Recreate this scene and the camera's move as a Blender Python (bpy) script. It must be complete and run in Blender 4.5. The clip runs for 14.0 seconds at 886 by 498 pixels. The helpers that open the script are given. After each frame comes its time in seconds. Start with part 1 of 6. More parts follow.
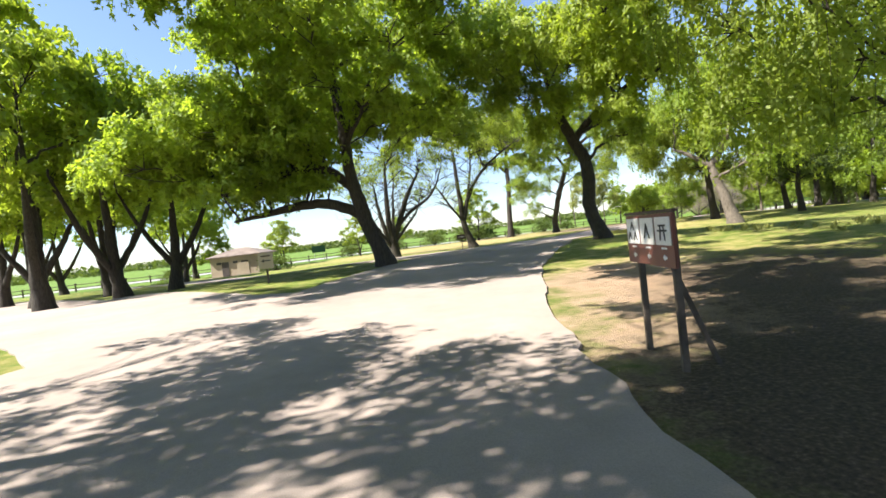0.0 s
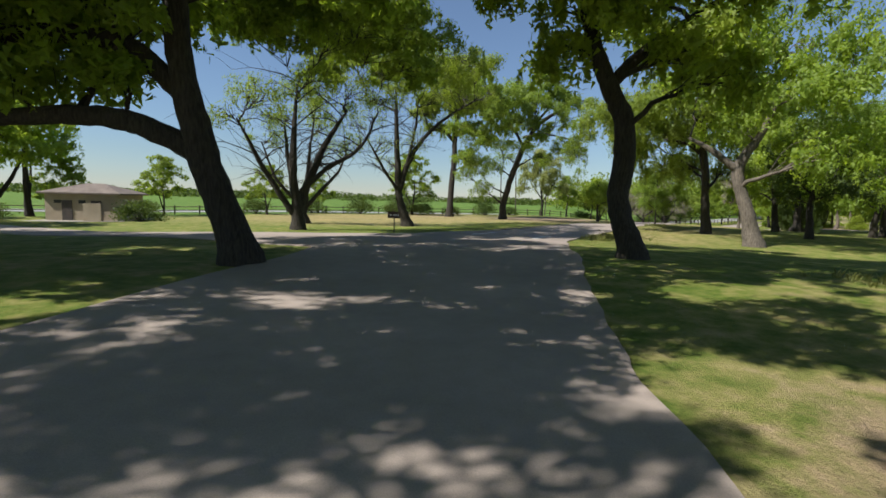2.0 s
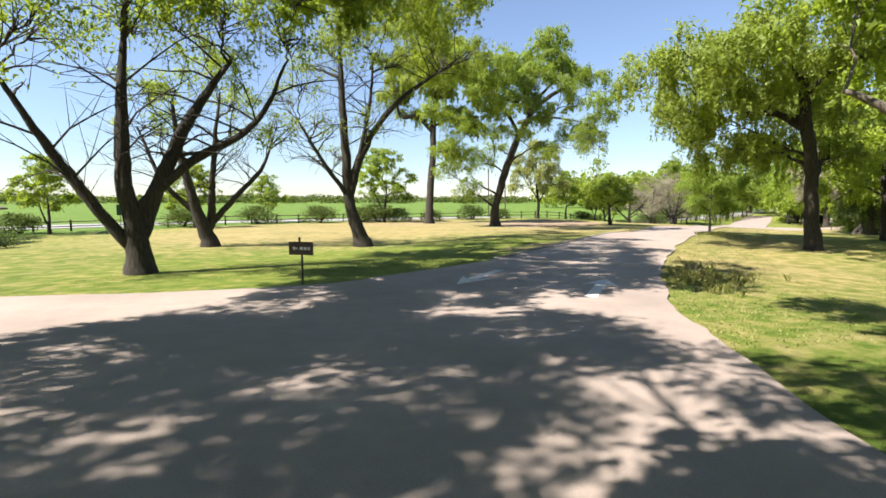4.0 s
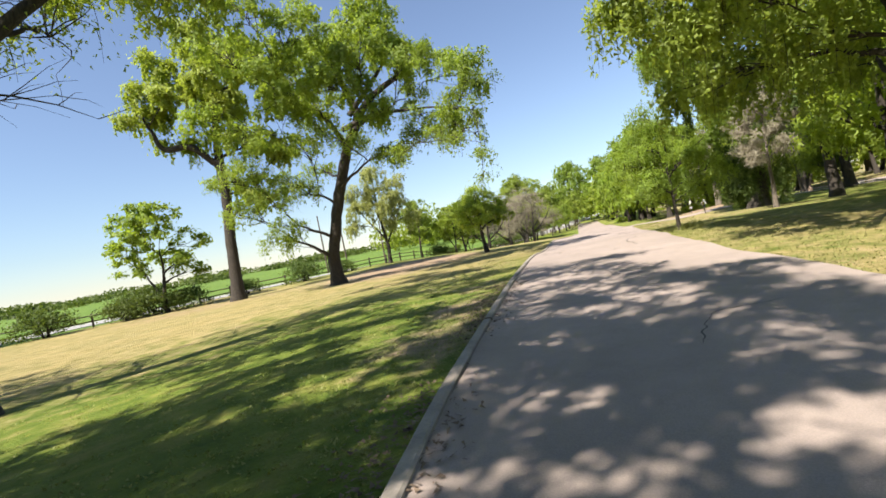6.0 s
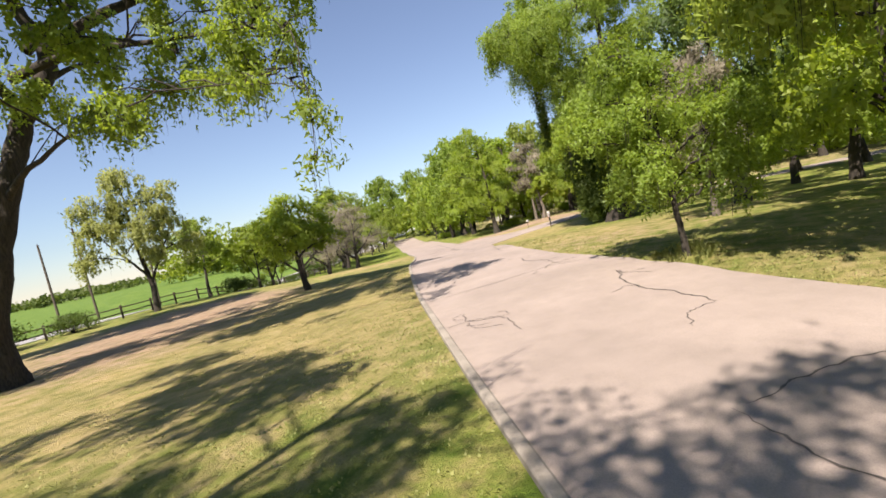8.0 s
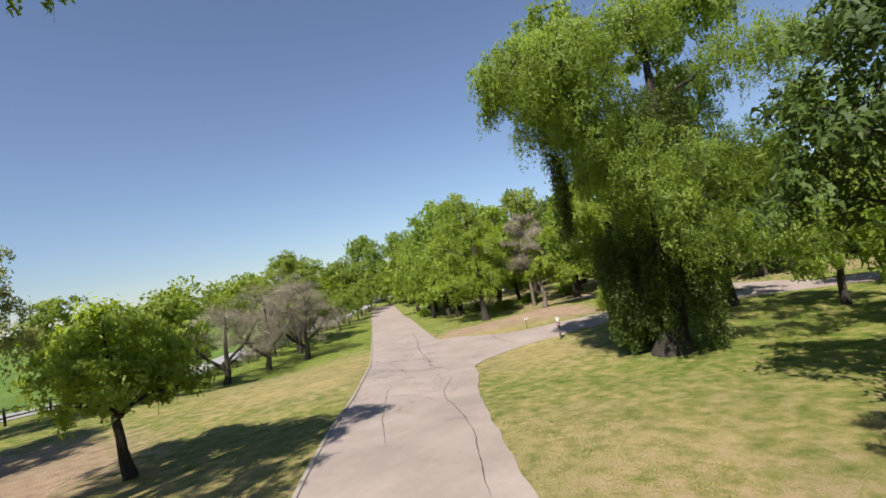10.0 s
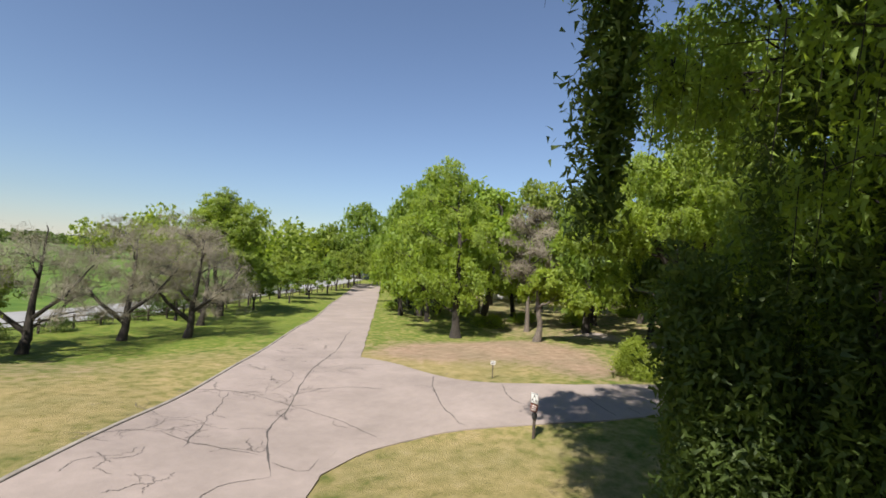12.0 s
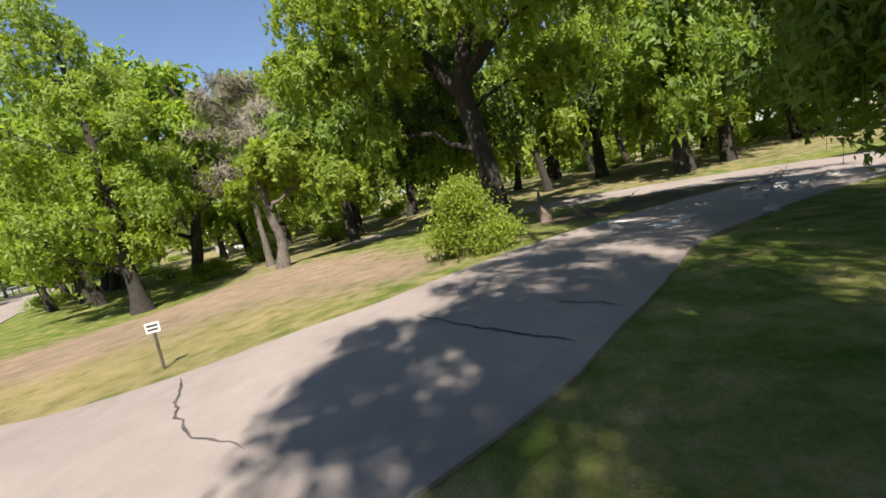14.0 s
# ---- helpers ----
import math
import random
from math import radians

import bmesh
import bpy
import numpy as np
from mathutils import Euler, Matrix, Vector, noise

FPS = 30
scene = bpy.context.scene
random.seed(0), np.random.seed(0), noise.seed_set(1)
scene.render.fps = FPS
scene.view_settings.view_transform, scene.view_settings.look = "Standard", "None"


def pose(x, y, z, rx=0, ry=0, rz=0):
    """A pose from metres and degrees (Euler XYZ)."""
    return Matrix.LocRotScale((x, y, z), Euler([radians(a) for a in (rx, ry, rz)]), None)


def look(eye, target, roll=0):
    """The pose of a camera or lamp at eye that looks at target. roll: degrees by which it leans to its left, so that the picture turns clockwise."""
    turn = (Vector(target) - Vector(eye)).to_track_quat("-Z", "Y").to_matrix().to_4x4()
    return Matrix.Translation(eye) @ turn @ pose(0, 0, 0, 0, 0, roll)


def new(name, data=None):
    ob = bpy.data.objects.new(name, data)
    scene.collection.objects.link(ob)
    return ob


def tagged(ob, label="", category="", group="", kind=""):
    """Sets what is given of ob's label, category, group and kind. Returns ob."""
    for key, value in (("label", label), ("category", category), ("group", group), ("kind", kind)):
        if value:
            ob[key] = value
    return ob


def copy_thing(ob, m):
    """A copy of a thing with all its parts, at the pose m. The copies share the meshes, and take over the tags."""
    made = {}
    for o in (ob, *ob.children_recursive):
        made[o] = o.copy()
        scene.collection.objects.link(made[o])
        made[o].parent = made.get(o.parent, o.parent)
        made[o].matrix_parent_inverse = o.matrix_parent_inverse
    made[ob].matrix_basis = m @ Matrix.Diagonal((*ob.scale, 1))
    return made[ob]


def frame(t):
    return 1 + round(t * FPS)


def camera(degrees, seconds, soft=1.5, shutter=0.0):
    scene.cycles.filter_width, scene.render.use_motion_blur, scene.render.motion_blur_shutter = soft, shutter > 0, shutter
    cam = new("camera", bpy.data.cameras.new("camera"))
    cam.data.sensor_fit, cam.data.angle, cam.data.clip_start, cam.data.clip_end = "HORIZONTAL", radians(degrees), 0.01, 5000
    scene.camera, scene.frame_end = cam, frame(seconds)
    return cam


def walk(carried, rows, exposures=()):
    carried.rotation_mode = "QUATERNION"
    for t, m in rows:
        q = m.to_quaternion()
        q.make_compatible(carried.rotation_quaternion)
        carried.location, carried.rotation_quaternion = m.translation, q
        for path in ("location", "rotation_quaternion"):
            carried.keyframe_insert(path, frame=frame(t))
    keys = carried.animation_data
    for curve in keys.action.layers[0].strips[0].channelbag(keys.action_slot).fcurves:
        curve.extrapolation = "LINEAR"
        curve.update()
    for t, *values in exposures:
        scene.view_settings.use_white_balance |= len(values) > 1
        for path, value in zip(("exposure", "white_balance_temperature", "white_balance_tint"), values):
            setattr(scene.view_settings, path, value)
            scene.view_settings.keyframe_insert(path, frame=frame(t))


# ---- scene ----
cam = camera(85.6, 14.0, soft=1.65)
# seconds, place, and the three turns of pose()
PATH = [
    (0.0, 0.090, -0.145, 2.124, 88.05, 6.64, -0.38),
    (0.5, -0.104, 2.671, 2.004, 87.83, 4.13, -4.14),
    (1.0, -0.002, 5.510, 2.223, 86.68, 7.29, -7.39),
    (1.5, 0.154, 8.210, 2.301, 84.60, 3.77, -7.65),
    (2.0, 0.420, 11.168, 2.540, 84.11, -1.48, -8.61),
    (4.5, 4.259, 27.910, 2.982, 83.98, 1.41, -12.14),
    (5.0, 5.489, 32.171, 2.686, 83.73, 7.43, -21.11),
    (5.5, 6.759, 36.111, 2.293, 90.38, 2.80, -24.17),
    (6.0, 7.862, 39.648, 2.176, 88.44, 10.40, -29.78),
    (6.5, 9.102, 42.772, 2.094, 87.28, 8.17, -36.68),
    (7.0, 10.635, 45.565, 2.235, 87.44, 10.32, -40.14),
    (7.5, 12.318, 47.908, 2.391, 88.08, 11.00, -44.02),
    (8.0, 14.283, 50.036, 2.812, 85.93, 12.22, -53.05),
    (8.5, 16.630, 51.872, 3.355, 86.65, 0.96, -56.13),
    (9.0, 19.202, 53.423, 4.505, 88.69, 5.86, -56.20),
    (11.5, 37.855, 60.642, 5.609, 94.86, 7.67, -51.51),
    (12.0, 41.756, 62.328, 5.347, 91.35, -3.85, -52.09),
    (12.5, 45.567, 64.154, 4.930, 83.22, 2.13, -52.89),
    (13.0, 48.880, 65.890, 4.120, 84.71, 5.51, -55.18),
    (13.5, 52.416, 67.585, 2.963, 88.65, 16.89, -69.73),
    (14.0, 55.815, 68.545, 1.647, 82.57, 11.18, -82.10),
]

EXPOSURES = [(0.0, 1.85, 6500, 10), (0.5, 1.85, 6300, 9), (1.0, 1.30, 6000, 7), (1.5, 0.83, 6100, 8), (2.0, 0.65, 6200, 7), (4.4, 1.62, 6600, 12), (5.0, 1.42, 6600, 12), (6.0, 1.40, 6700, 11),
             (7.0, 1.20, 6850, 15), (8.0, 1.23, 6900, 16), (9.0, 0.90, 6700, 14), (11.5, 0.80, 6300, 11), (13.0, 0.85, 6500, 11), (14.0, 1.05, 6400, 10)]
walk(cam, [(t, pose(x, y, z, rx, ry, rz)) for t, x, y, z, rx, ry, rz in PATH], EXPOSURES)

# ---------------------------------------------------------------- light
SUN_ELEVATION, SUN_FROM = 50.0, 193.0      # degrees; the sun stands in this compass turn from +x, counterclockwise
world = bpy.data.worlds.new("sky")
scene.world = world
world.use_nodes = True
wn = world.node_tree
wn.nodes.clear()
sky = wn.nodes.new("ShaderNodeTexSky")
sky.sky_type = 'NISHITA'
sky.sun_disc = False
sky.sun_elevation = radians(SUN_ELEVATION)
sky.sun_rotation = radians(90.0 - SUN_FROM)
sky.air_density, sky.dust_density, sky.ozone_density = 1.25, 0.0, 4.5
back = wn.nodes.new("ShaderNodeBackground")
back.inputs["Strength"].default_value = 0.056
wout = wn.nodes.new("ShaderNodeOutputWorld")
tint = wn.nodes.new("ShaderNodeMix")
tint.data_type, tint.blend_type = 'RGBA', 'MULTIPLY'
tint.inputs[0].default_value = 1.0
tint.inputs[7].default_value = (0.89, 0.985, 1.14, 1.0)
calm = wn.nodes.new("ShaderNodeHueSaturation")
calm.inputs["Saturation"].default_value = 0.8
wn.links.new(sky.outputs[0], calm.inputs["Color"])
wn.links.new(calm.outputs["Color"], tint.inputs[6])
wn.links.new(tint.outputs[2], back.inputs[0])
wn.links.new(back.outputs[0], wout.inputs[0])

sun = new("sun", bpy.data.lights.new("sun", 'SUN'))
sun.data.energy, sun.data.angle, sun.data.color = 5.0, radians(0.55), (1.0, 0.94, 0.85)
sun_way = Vector((math.cos(radians(SUN_FROM)) * math.cos(radians(SUN_ELEVATION)),
                  math.sin(radians(SUN_FROM)) * math.cos(radians(SUN_ELEVATION)), math.sin(radians(SUN_ELEVATION))))
sun.matrix_world = look(sun_way * 200, (0, 0, 0))

# ---------------------------------------------------------------- materials
def material(name):
    m = bpy.data.materials.new(name)
    m.use_nodes = True
    nt = m.node_tree
    return m, nt, nt.nodes["Principled BSDF"]


def add(nt, kind, **values):
    n = nt.nodes.new(kind)
    for k, v in values.items():
        n.inputs[k.replace("_", " ")].default_value = v
    return n


def noise_tex(nt, scale, detail=4.0, rough=0.55, coords=None):
    n = add(nt, "ShaderNodeTexNoise", Scale=scale, Detail=detail, Roughness=rough)
    if coords is None:
        coords = nt.nodes.new("ShaderNodeTexCoord").outputs["Object"]
    nt.links.new(coords, n.inputs["Vector"])
    return n.outputs["Fac"]


def ramp(nt, fac, stops):
    r = nt.nodes.new("ShaderNodeValToRGB")
    e = r.color_ramp.elements
    while len(e) < len(stops):
        e.new(0.5)
    for el, (p, c) in zip(e, stops):
        el.position, el.color = p, (*c, 1.0)
    nt.links.new(fac, r.inputs["Fac"])
    return r.outputs["Color"]


def mixed(nt, fac, a, b, how='MIX'):
    m = nt.nodes.new("ShaderNodeMix")
    m.data_type, m.blend_type = 'RGBA', how
    for sock, v in ((m.inputs[0], fac), (m.inputs[6], a), (m.inputs[7], b)):
        if isinstance(v, (int, float)):
            sock.default_value = v
        elif isinstance(v, tuple):
            sock.default_value = (*v, 1.0)
        else:
            nt.links.new(v, sock)
    return m.outputs[2]


def bump(nt, height, strength, distance, bsdf):
    b = add(nt, "ShaderNodeBump", Strength=strength, Distance=distance)
    nt.links.new(height, b.inputs["Height"])
    nt.links.new(b.outputs["Normal"], bsdf.inputs["Normal"])


def mottled(name, c1, c2, scale, roughness=0.8, grain=40.0, relief=0.3, depth=0.01, metal=0.0):
    m, nt, p = material(name)
    big = noise_tex(nt, scale, 5)
    col = ramp(nt, big, [(0.3, c1), (0.7, c2)])
    fine = noise_tex(nt, grain, 6, 0.65)
    col = mixed(nt, 0.35, col, ramp(nt, fine, [(0.3, (0.35, 0.35, 0.35)), (0.75, (1, 1, 1))]), 'MULTIPLY')
    nt.links.new(col, p.inputs["Base Color"])
    p.inputs["Roughness"].default_value, p.inputs["Metallic"].default_value = roughness, metal
    bump(nt, fine, relief, depth, p)
    return m


def leaf_material(name, dark, light, back_light, share=0.47):
    m, nt, p = material(name)
    nt.nodes.remove(p)
    out = nt.nodes["Material Output"]
    geo = nt.nodes.new("ShaderNodeNewGeometry")
    obj = nt.nodes.new("ShaderNodeObjectInfo")
    patch = noise_tex(nt, 0.55, 2, 0.5)
    a = ramp(nt, geo.outputs["Random Per Island"], [(0.0, dark), (1.0, light)])
    a = mixed(nt, 0.55, a, ramp(nt, patch, [(0.35, dark), (0.68, light)]))
    hue = add(nt, "ShaderNodeHueSaturation", Saturation=1.0, Value=1.0)
    spread = nt.nodes.new("ShaderNodeMapRange")
    spread.inputs["To Min"].default_value, spread.inputs["To Max"].default_value = 0.485, 0.51
    nt.links.new(obj.outputs["Random"], spread.inputs["Value"])
    nt.links.new(spread.outputs[0], hue.inputs["Hue"])
    nt.links.new(a, hue.inputs["Color"])
    a = hue.outputs["Color"]
    d = nt.nodes.new("ShaderNodeBsdfDiffuse")
    t = nt.nodes.new("ShaderNodeBsdfTranslucent")
    g = add(nt, "ShaderNodeBsdfGlossy", Roughness=0.6)
    g.inputs["Color"].default_value = (1, 1, 1, 1)
    nt.links.new(a, d.inputs["Color"])
    nt.links.new(mixed(nt, 0.6, a, back_light), t.inputs["Color"])
    s1 = add(nt, "ShaderNodeMixShader", Fac=share)
    nt.links.new(d.outputs[0], s1.inputs[1])
    nt.links.new(t.outputs[0], s1.inputs[2])
    s2 = add(nt, "ShaderNodeMixShader", Fac=0.02)
    nt.links.new(s1.outputs[0], s2.inputs[1])
    nt.links.new(g.outputs[0], s2.inputs[2])
    nt.links.new(s2.outputs[0], out.inputs["Surface"])
    return m


def bark_material(name, c1, c2):
    m, nt, p = material(name)
    co = nt.nodes.new("ShaderNodeTexCoord").outputs["Object"]
    mp = nt.nodes.new("ShaderNodeMapping")
    mp.inputs["Scale"].default_value = (9, 9, 1.6)
    nt.links.new(co, mp.inputs["Vector"])
    ridges = noise_tex(nt, 2.2, 7, 0.65, mp.outputs[0])
    big = noise_tex(nt, 0.8, 3)
    col = ramp(nt, ridges, [(0.34, c1), (0.66, c2)])
    col = mixed(nt, 0.4, col, ramp(nt, big, [(0.3, (0.5, 0.5, 0.5)), (0.7, (1, 1, 1))]), 'MULTIPLY')
    nt.links.new(col, p.inputs["Base Color"])
    p.inputs["Roughness"].default_value = 0.95
    bump(nt, ridges, 0.9, 0.05, p)
    return m


def ground_material():
    m, nt, p = material("park_ground")
    co = nt.nodes.new("ShaderNodeTexCoord").outputs["Object"]
    tone = nt.nodes.new("ShaderNodeVertexColor")
    tone.layer_name = "cover"
    sep = nt.nodes.new("ShaderNodeSeparateColor")
    nt.links.new(tone.outputs["Color"], sep.inputs[0])
    n1 = noise_tex(nt, 0.3, 5, 0.6, co)
    n2 = noise_tex(nt, 1.7, 6, 0.65, co)
    n3 = noise_tex(nt, 22.0, 5, 0.7, co)
    green = ramp(nt, n2, [(0.28, (0.068, 0.118, 0.013)), (0.5, (0.145, 0.192, 0.028)), (0.72, (0.27, 0.255, 0.072))])
    straw = ramp(nt, n2, [(0.28, (0.2, 0.175, 0.06)), (0.55, (0.33, 0.268, 0.12)), (0.8, (0.41, 0.33, 0.185))])
    dirt = ramp(nt, n2, [(0.3, (0.25, 0.172, 0.115)), (0.65, (0.38, 0.275, 0.195)), (0.85, (0.44, 0.345, 0.255))])
    field = ramp(nt, n1, [(0.35, (0.085, 0.155, 0.024)), (0.7, (0.14, 0.21, 0.04))])

    def edge(chan, k, lo, hi):
        ad = nt.nodes.new("ShaderNodeMath")
        ad.operation = 'MULTIPLY_ADD'
        ad.inputs[1].default_value, ad.inputs[2].default_value = k, -0.5 * k
        nt.links.new(n2, ad.inputs[0])
        s = nt.nodes.new("ShaderNodeMath")
        s.operation = 'ADD'
        nt.links.new(ad.outputs[0], s.inputs[0])
        nt.links.new(sep.outputs[chan] if chan < 3 else tone.outputs["Alpha"], s.inputs[1])
        r = nt.nodes.new("ShaderNodeMapRange")
        r.inputs["From Min"].default_value, r.inputs["From Max"].default_value = lo, hi
        nt.links.new(s.outputs[0], r.inputs["Value"])
        return r.outputs[0]

    col = mixed(nt, edge(0, 1.3, 0.28, 0.85), green, straw)
    col = mixed(nt, edge(1, 1.2, 0.35, 0.8), col, dirt)
    litter = ramp(nt, n3, [(0.3, (0.05, 0.036, 0.025)), (0.55, (0.11, 0.08, 0.055)), (0.8, (0.24, 0.18, 0.12))])
    col = mixed(nt, edge(3, 1.1, 0.4, 0.75), col, litter)
    col = mixed(nt, edge(2, 0.3, 0.35, 0.65), col, field)
    col = mixed(nt, 0.6, col, ramp(nt, n1, [(0.34, (0.72, 0.8, 0.68)), (0.66, (1.16, 1.1, 1.06))]), 'MULTIPLY')
    col = mixed(nt, 0.5, col, ramp(nt, n3, [(0.28, (0.42, 0.42, 0.4)), (0.72, (1.1, 1.1, 1.05))]), 'MULTIPLY')
    nt.links.new(col, p.inputs["Base Color"])
    p.inputs["Roughness"].default_value = 0.95
    p.inputs["Specular IOR Level"].default_value = 0.2
    bump(nt, n3, 0.9, 0.06, p)
    return m


def asphalt_material(name, c1, c2, crack=0.0):
    m, nt, p = material(name)
    co = nt.nodes.new("ShaderNodeTexCoord").outputs["Object"]
    big = noise_tex(nt, 0.35, 6, 0.6, co)
    mid = noise_tex(nt, 3.0, 5, 0.6, co)
    grit = noise_tex(nt, 70.0, 4, 0.7, co)
    col = ramp(nt, big, [(0.3, c1), (0.7, c2)])
    col = mixed(nt, 0.35, col, ramp(nt, mid, [(0.3, (0.72, 0.71, 0.7)), (0.7, (1.05, 1.04, 1.03))]), 'MULTIPLY')
    col = mixed(nt, 0.45, col, ramp(nt, grit, [(0.3, (0.5, 0.5, 0.5)), (0.7, (1.1, 1.1, 1.1))]), 'MULTIPLY')
    nt.links.new(col, p.inputs["Base Color"])
    p.inputs["Roughness"].default_value = 0.9
    p.inputs["Specular IOR Level"].default_value = 0.25
    bump(nt, grit, 0.5, 0.008, p)
    return m


def paint_material(name, colour, under, wear=0.5):
    m, nt, p = material(name)
    n = noise_tex(nt, 9.0, 7, 0.75)
    col = ramp(nt, n, [(wear - 0.12, under), (wear + 0.06, colour)])
    nt.links.new(col, p.inputs["Base Color"])
    p.inputs["Roughness"].default_value = 0.75
    return m


M_GROUND = ground_material()
M_ROAD = asphalt_material("aged_asphalt", (0.27, 0.224, 0.195), (0.365, 0.302, 0.265))
M_HIGHWAY = asphalt_material("highway_asphalt", (0.27, 0.265, 0.26), (0.34, 0.335, 0.325))
M_CRACK = mottled("crack_filler", (0.05, 0.043, 0.038), (0.13, 0.11, 0.095), 3.0, 0.9)
M_KERB = mottled("kerb_concrete", (0.19, 0.165, 0.135), (0.36, 0.32, 0.27), 1.5, 0.9, 30, 0.5, 0.01)
M_ARROW = paint_material("road_paint", (0.56, 0.55, 0.54), (0.34, 0.3, 0.28), 0.5)
M_BARK = bark_material("dark_bark", (0.016, 0.013, 0.01), (0.062, 0.05, 0.038))
M_BARK_GREY = bark_material("grey_bark", (0.07, 0.056, 0.044), (0.2, 0.165, 0.13))
M_LEAF = leaf_material("elm_leaves", (0.075, 0.118, 0.014), (0.26, 0.345, 0.04), (0.46, 0.58, 0.04), 0.48)
M_LEAF_YELLOW = leaf_material("yellow_green_leaves", (0.13, 0.19, 0.018), (0.31, 0.395, 0.045), (0.5, 0.6, 0.05))
# deep green foliage; on the great elm its darkness stands in for shade
M_LEAF_DEEP_SHADED = leaf_material("deep_green_and_shaded_leaves", (0.03, 0.055, 0.011), (0.1, 0.145, 0.024), (0.2, 0.28, 0.03), 0.3)
M_LEAF_FRESH = leaf_material("fresh_green_leaves", (0.092, 0.148, 0.016), (0.3, 0.4, 0.042), (0.55, 0.68, 0.042), 0.54)
M_LEAF_PALE = leaf_material("pale_dry_leaves", (0.2, 0.22, 0.055), (0.36, 0.37, 0.11), (0.46, 0.47, 0.12), 0.42)
M_LEAF_OLIVE = leaf_material("olive_leaves", (0.105, 0.145, 0.02), (0.3, 0.365, 0.05), (0.5, 0.58, 0.05), 0.5)
M_TWIG = leaf_material("bare_grey_twigs", (0.15, 0.13, 0.088), (0.31, 0.28, 0.2), (0.3, 0.27, 0.18), 0.15)
M_WEED = leaf_material("tall_weeds", (0.2, 0.25, 0.05), (0.46, 0.44, 0.17), (0.5, 0.5, 0.15), 0.45)
M_GRASS = leaf_material("grass_blades", (0.14, 0.18, 0.035), (0.31, 0.3, 0.1), (0.36, 0.36, 0.09), 0.35)

# ---------------------------------------------------------------- ground
CONTROL = np.array([
    (2, 5, .35), (3.2, 13, .55), (-2.4, 24, .84), (8.7, 25, .88), (-7.4, 20.3, .85), (22, 35, .3), (8, 37, .68),
    (15.5, 41, .45), (15.6, 50, .55), (22, 50, .55), (27, 53, .68), (33, 62, .5), (26, 64, 0.0), (32.6, 75.5, .02),
    (17.3, 72.5, .2), (3.7, 53, .1), (12.2, 82, 0.0), (45, 78, -.2), (53.8, 77, -1.2), (57, 72, -.7), (62, 78.3, -.98),
    (60.3, 68, -.18), (62, 69, 0.0), (66, 88, -1.4), (77, 88, -1.75), (76, 78, -.4), (55, 100, -1.9), (29, 92, .1), (-20, 46, .2), (-26, 33, .35), (-26, 62, -.3),
    (110, 120, -2.5), (68, 113, -2.4), (100, 60, .2), (20, -5, .2)])


def ground_z(x, y):
    x, y = np.asarray(x, float), np.asarray(y, float)
    top, low = np.zeros(x.shape), np.zeros(x.shape)
    for cx, cy, cz in CONTROL:
        w = 1.0 / ((x - cx) ** 2 + (y - cy) ** 2 + 36.0) ** 2
        top, low = top + w * cz, low + w
    return top / low


def gz(x, y):
    return float(ground_z(x, y))


def mesh_object(name, verts, faces, mat, smooth=False):
    me = bpy.data.meshes.new(name)
    me.from_pydata([tuple(v) for v in verts], [], [tuple(f) for f in faces])
    me.update()
    if mat is not None:
        me.materials.append(mat)
    if smooth:
        me.polygons.foreach_set("use_smooth", [True] * len(me.polygons))
    return new(name, me)


def part(name, bm, mat, parent, label=""):
    me = bpy.data.meshes.new(name)
    bm.to_mesh(me)
    bm.free()
    me.materials.append(mat)
    ob = new(name, me)
    ob.parent = parent
    if label:
        ob["label"] = label
    return ob


def spaced(lo, hi, a, b, step, grow):
    mid = list(np.arange(a, b + step * 0.5, step))
    left, right, s = [], [], step
    v = a
    while v > lo:
        s *= grow
        v -= s
        left.append(v)
    v, s = b, step
    while v < hi:
        s *= grow
        v += s
        right.append(v)
    return np.array(left[::-1] + mid + right)


def blob(x, y, cx, cy, r):
    return np.exp(-((x - cx) ** 2 + (y - cy) ** 2) / (r * r))


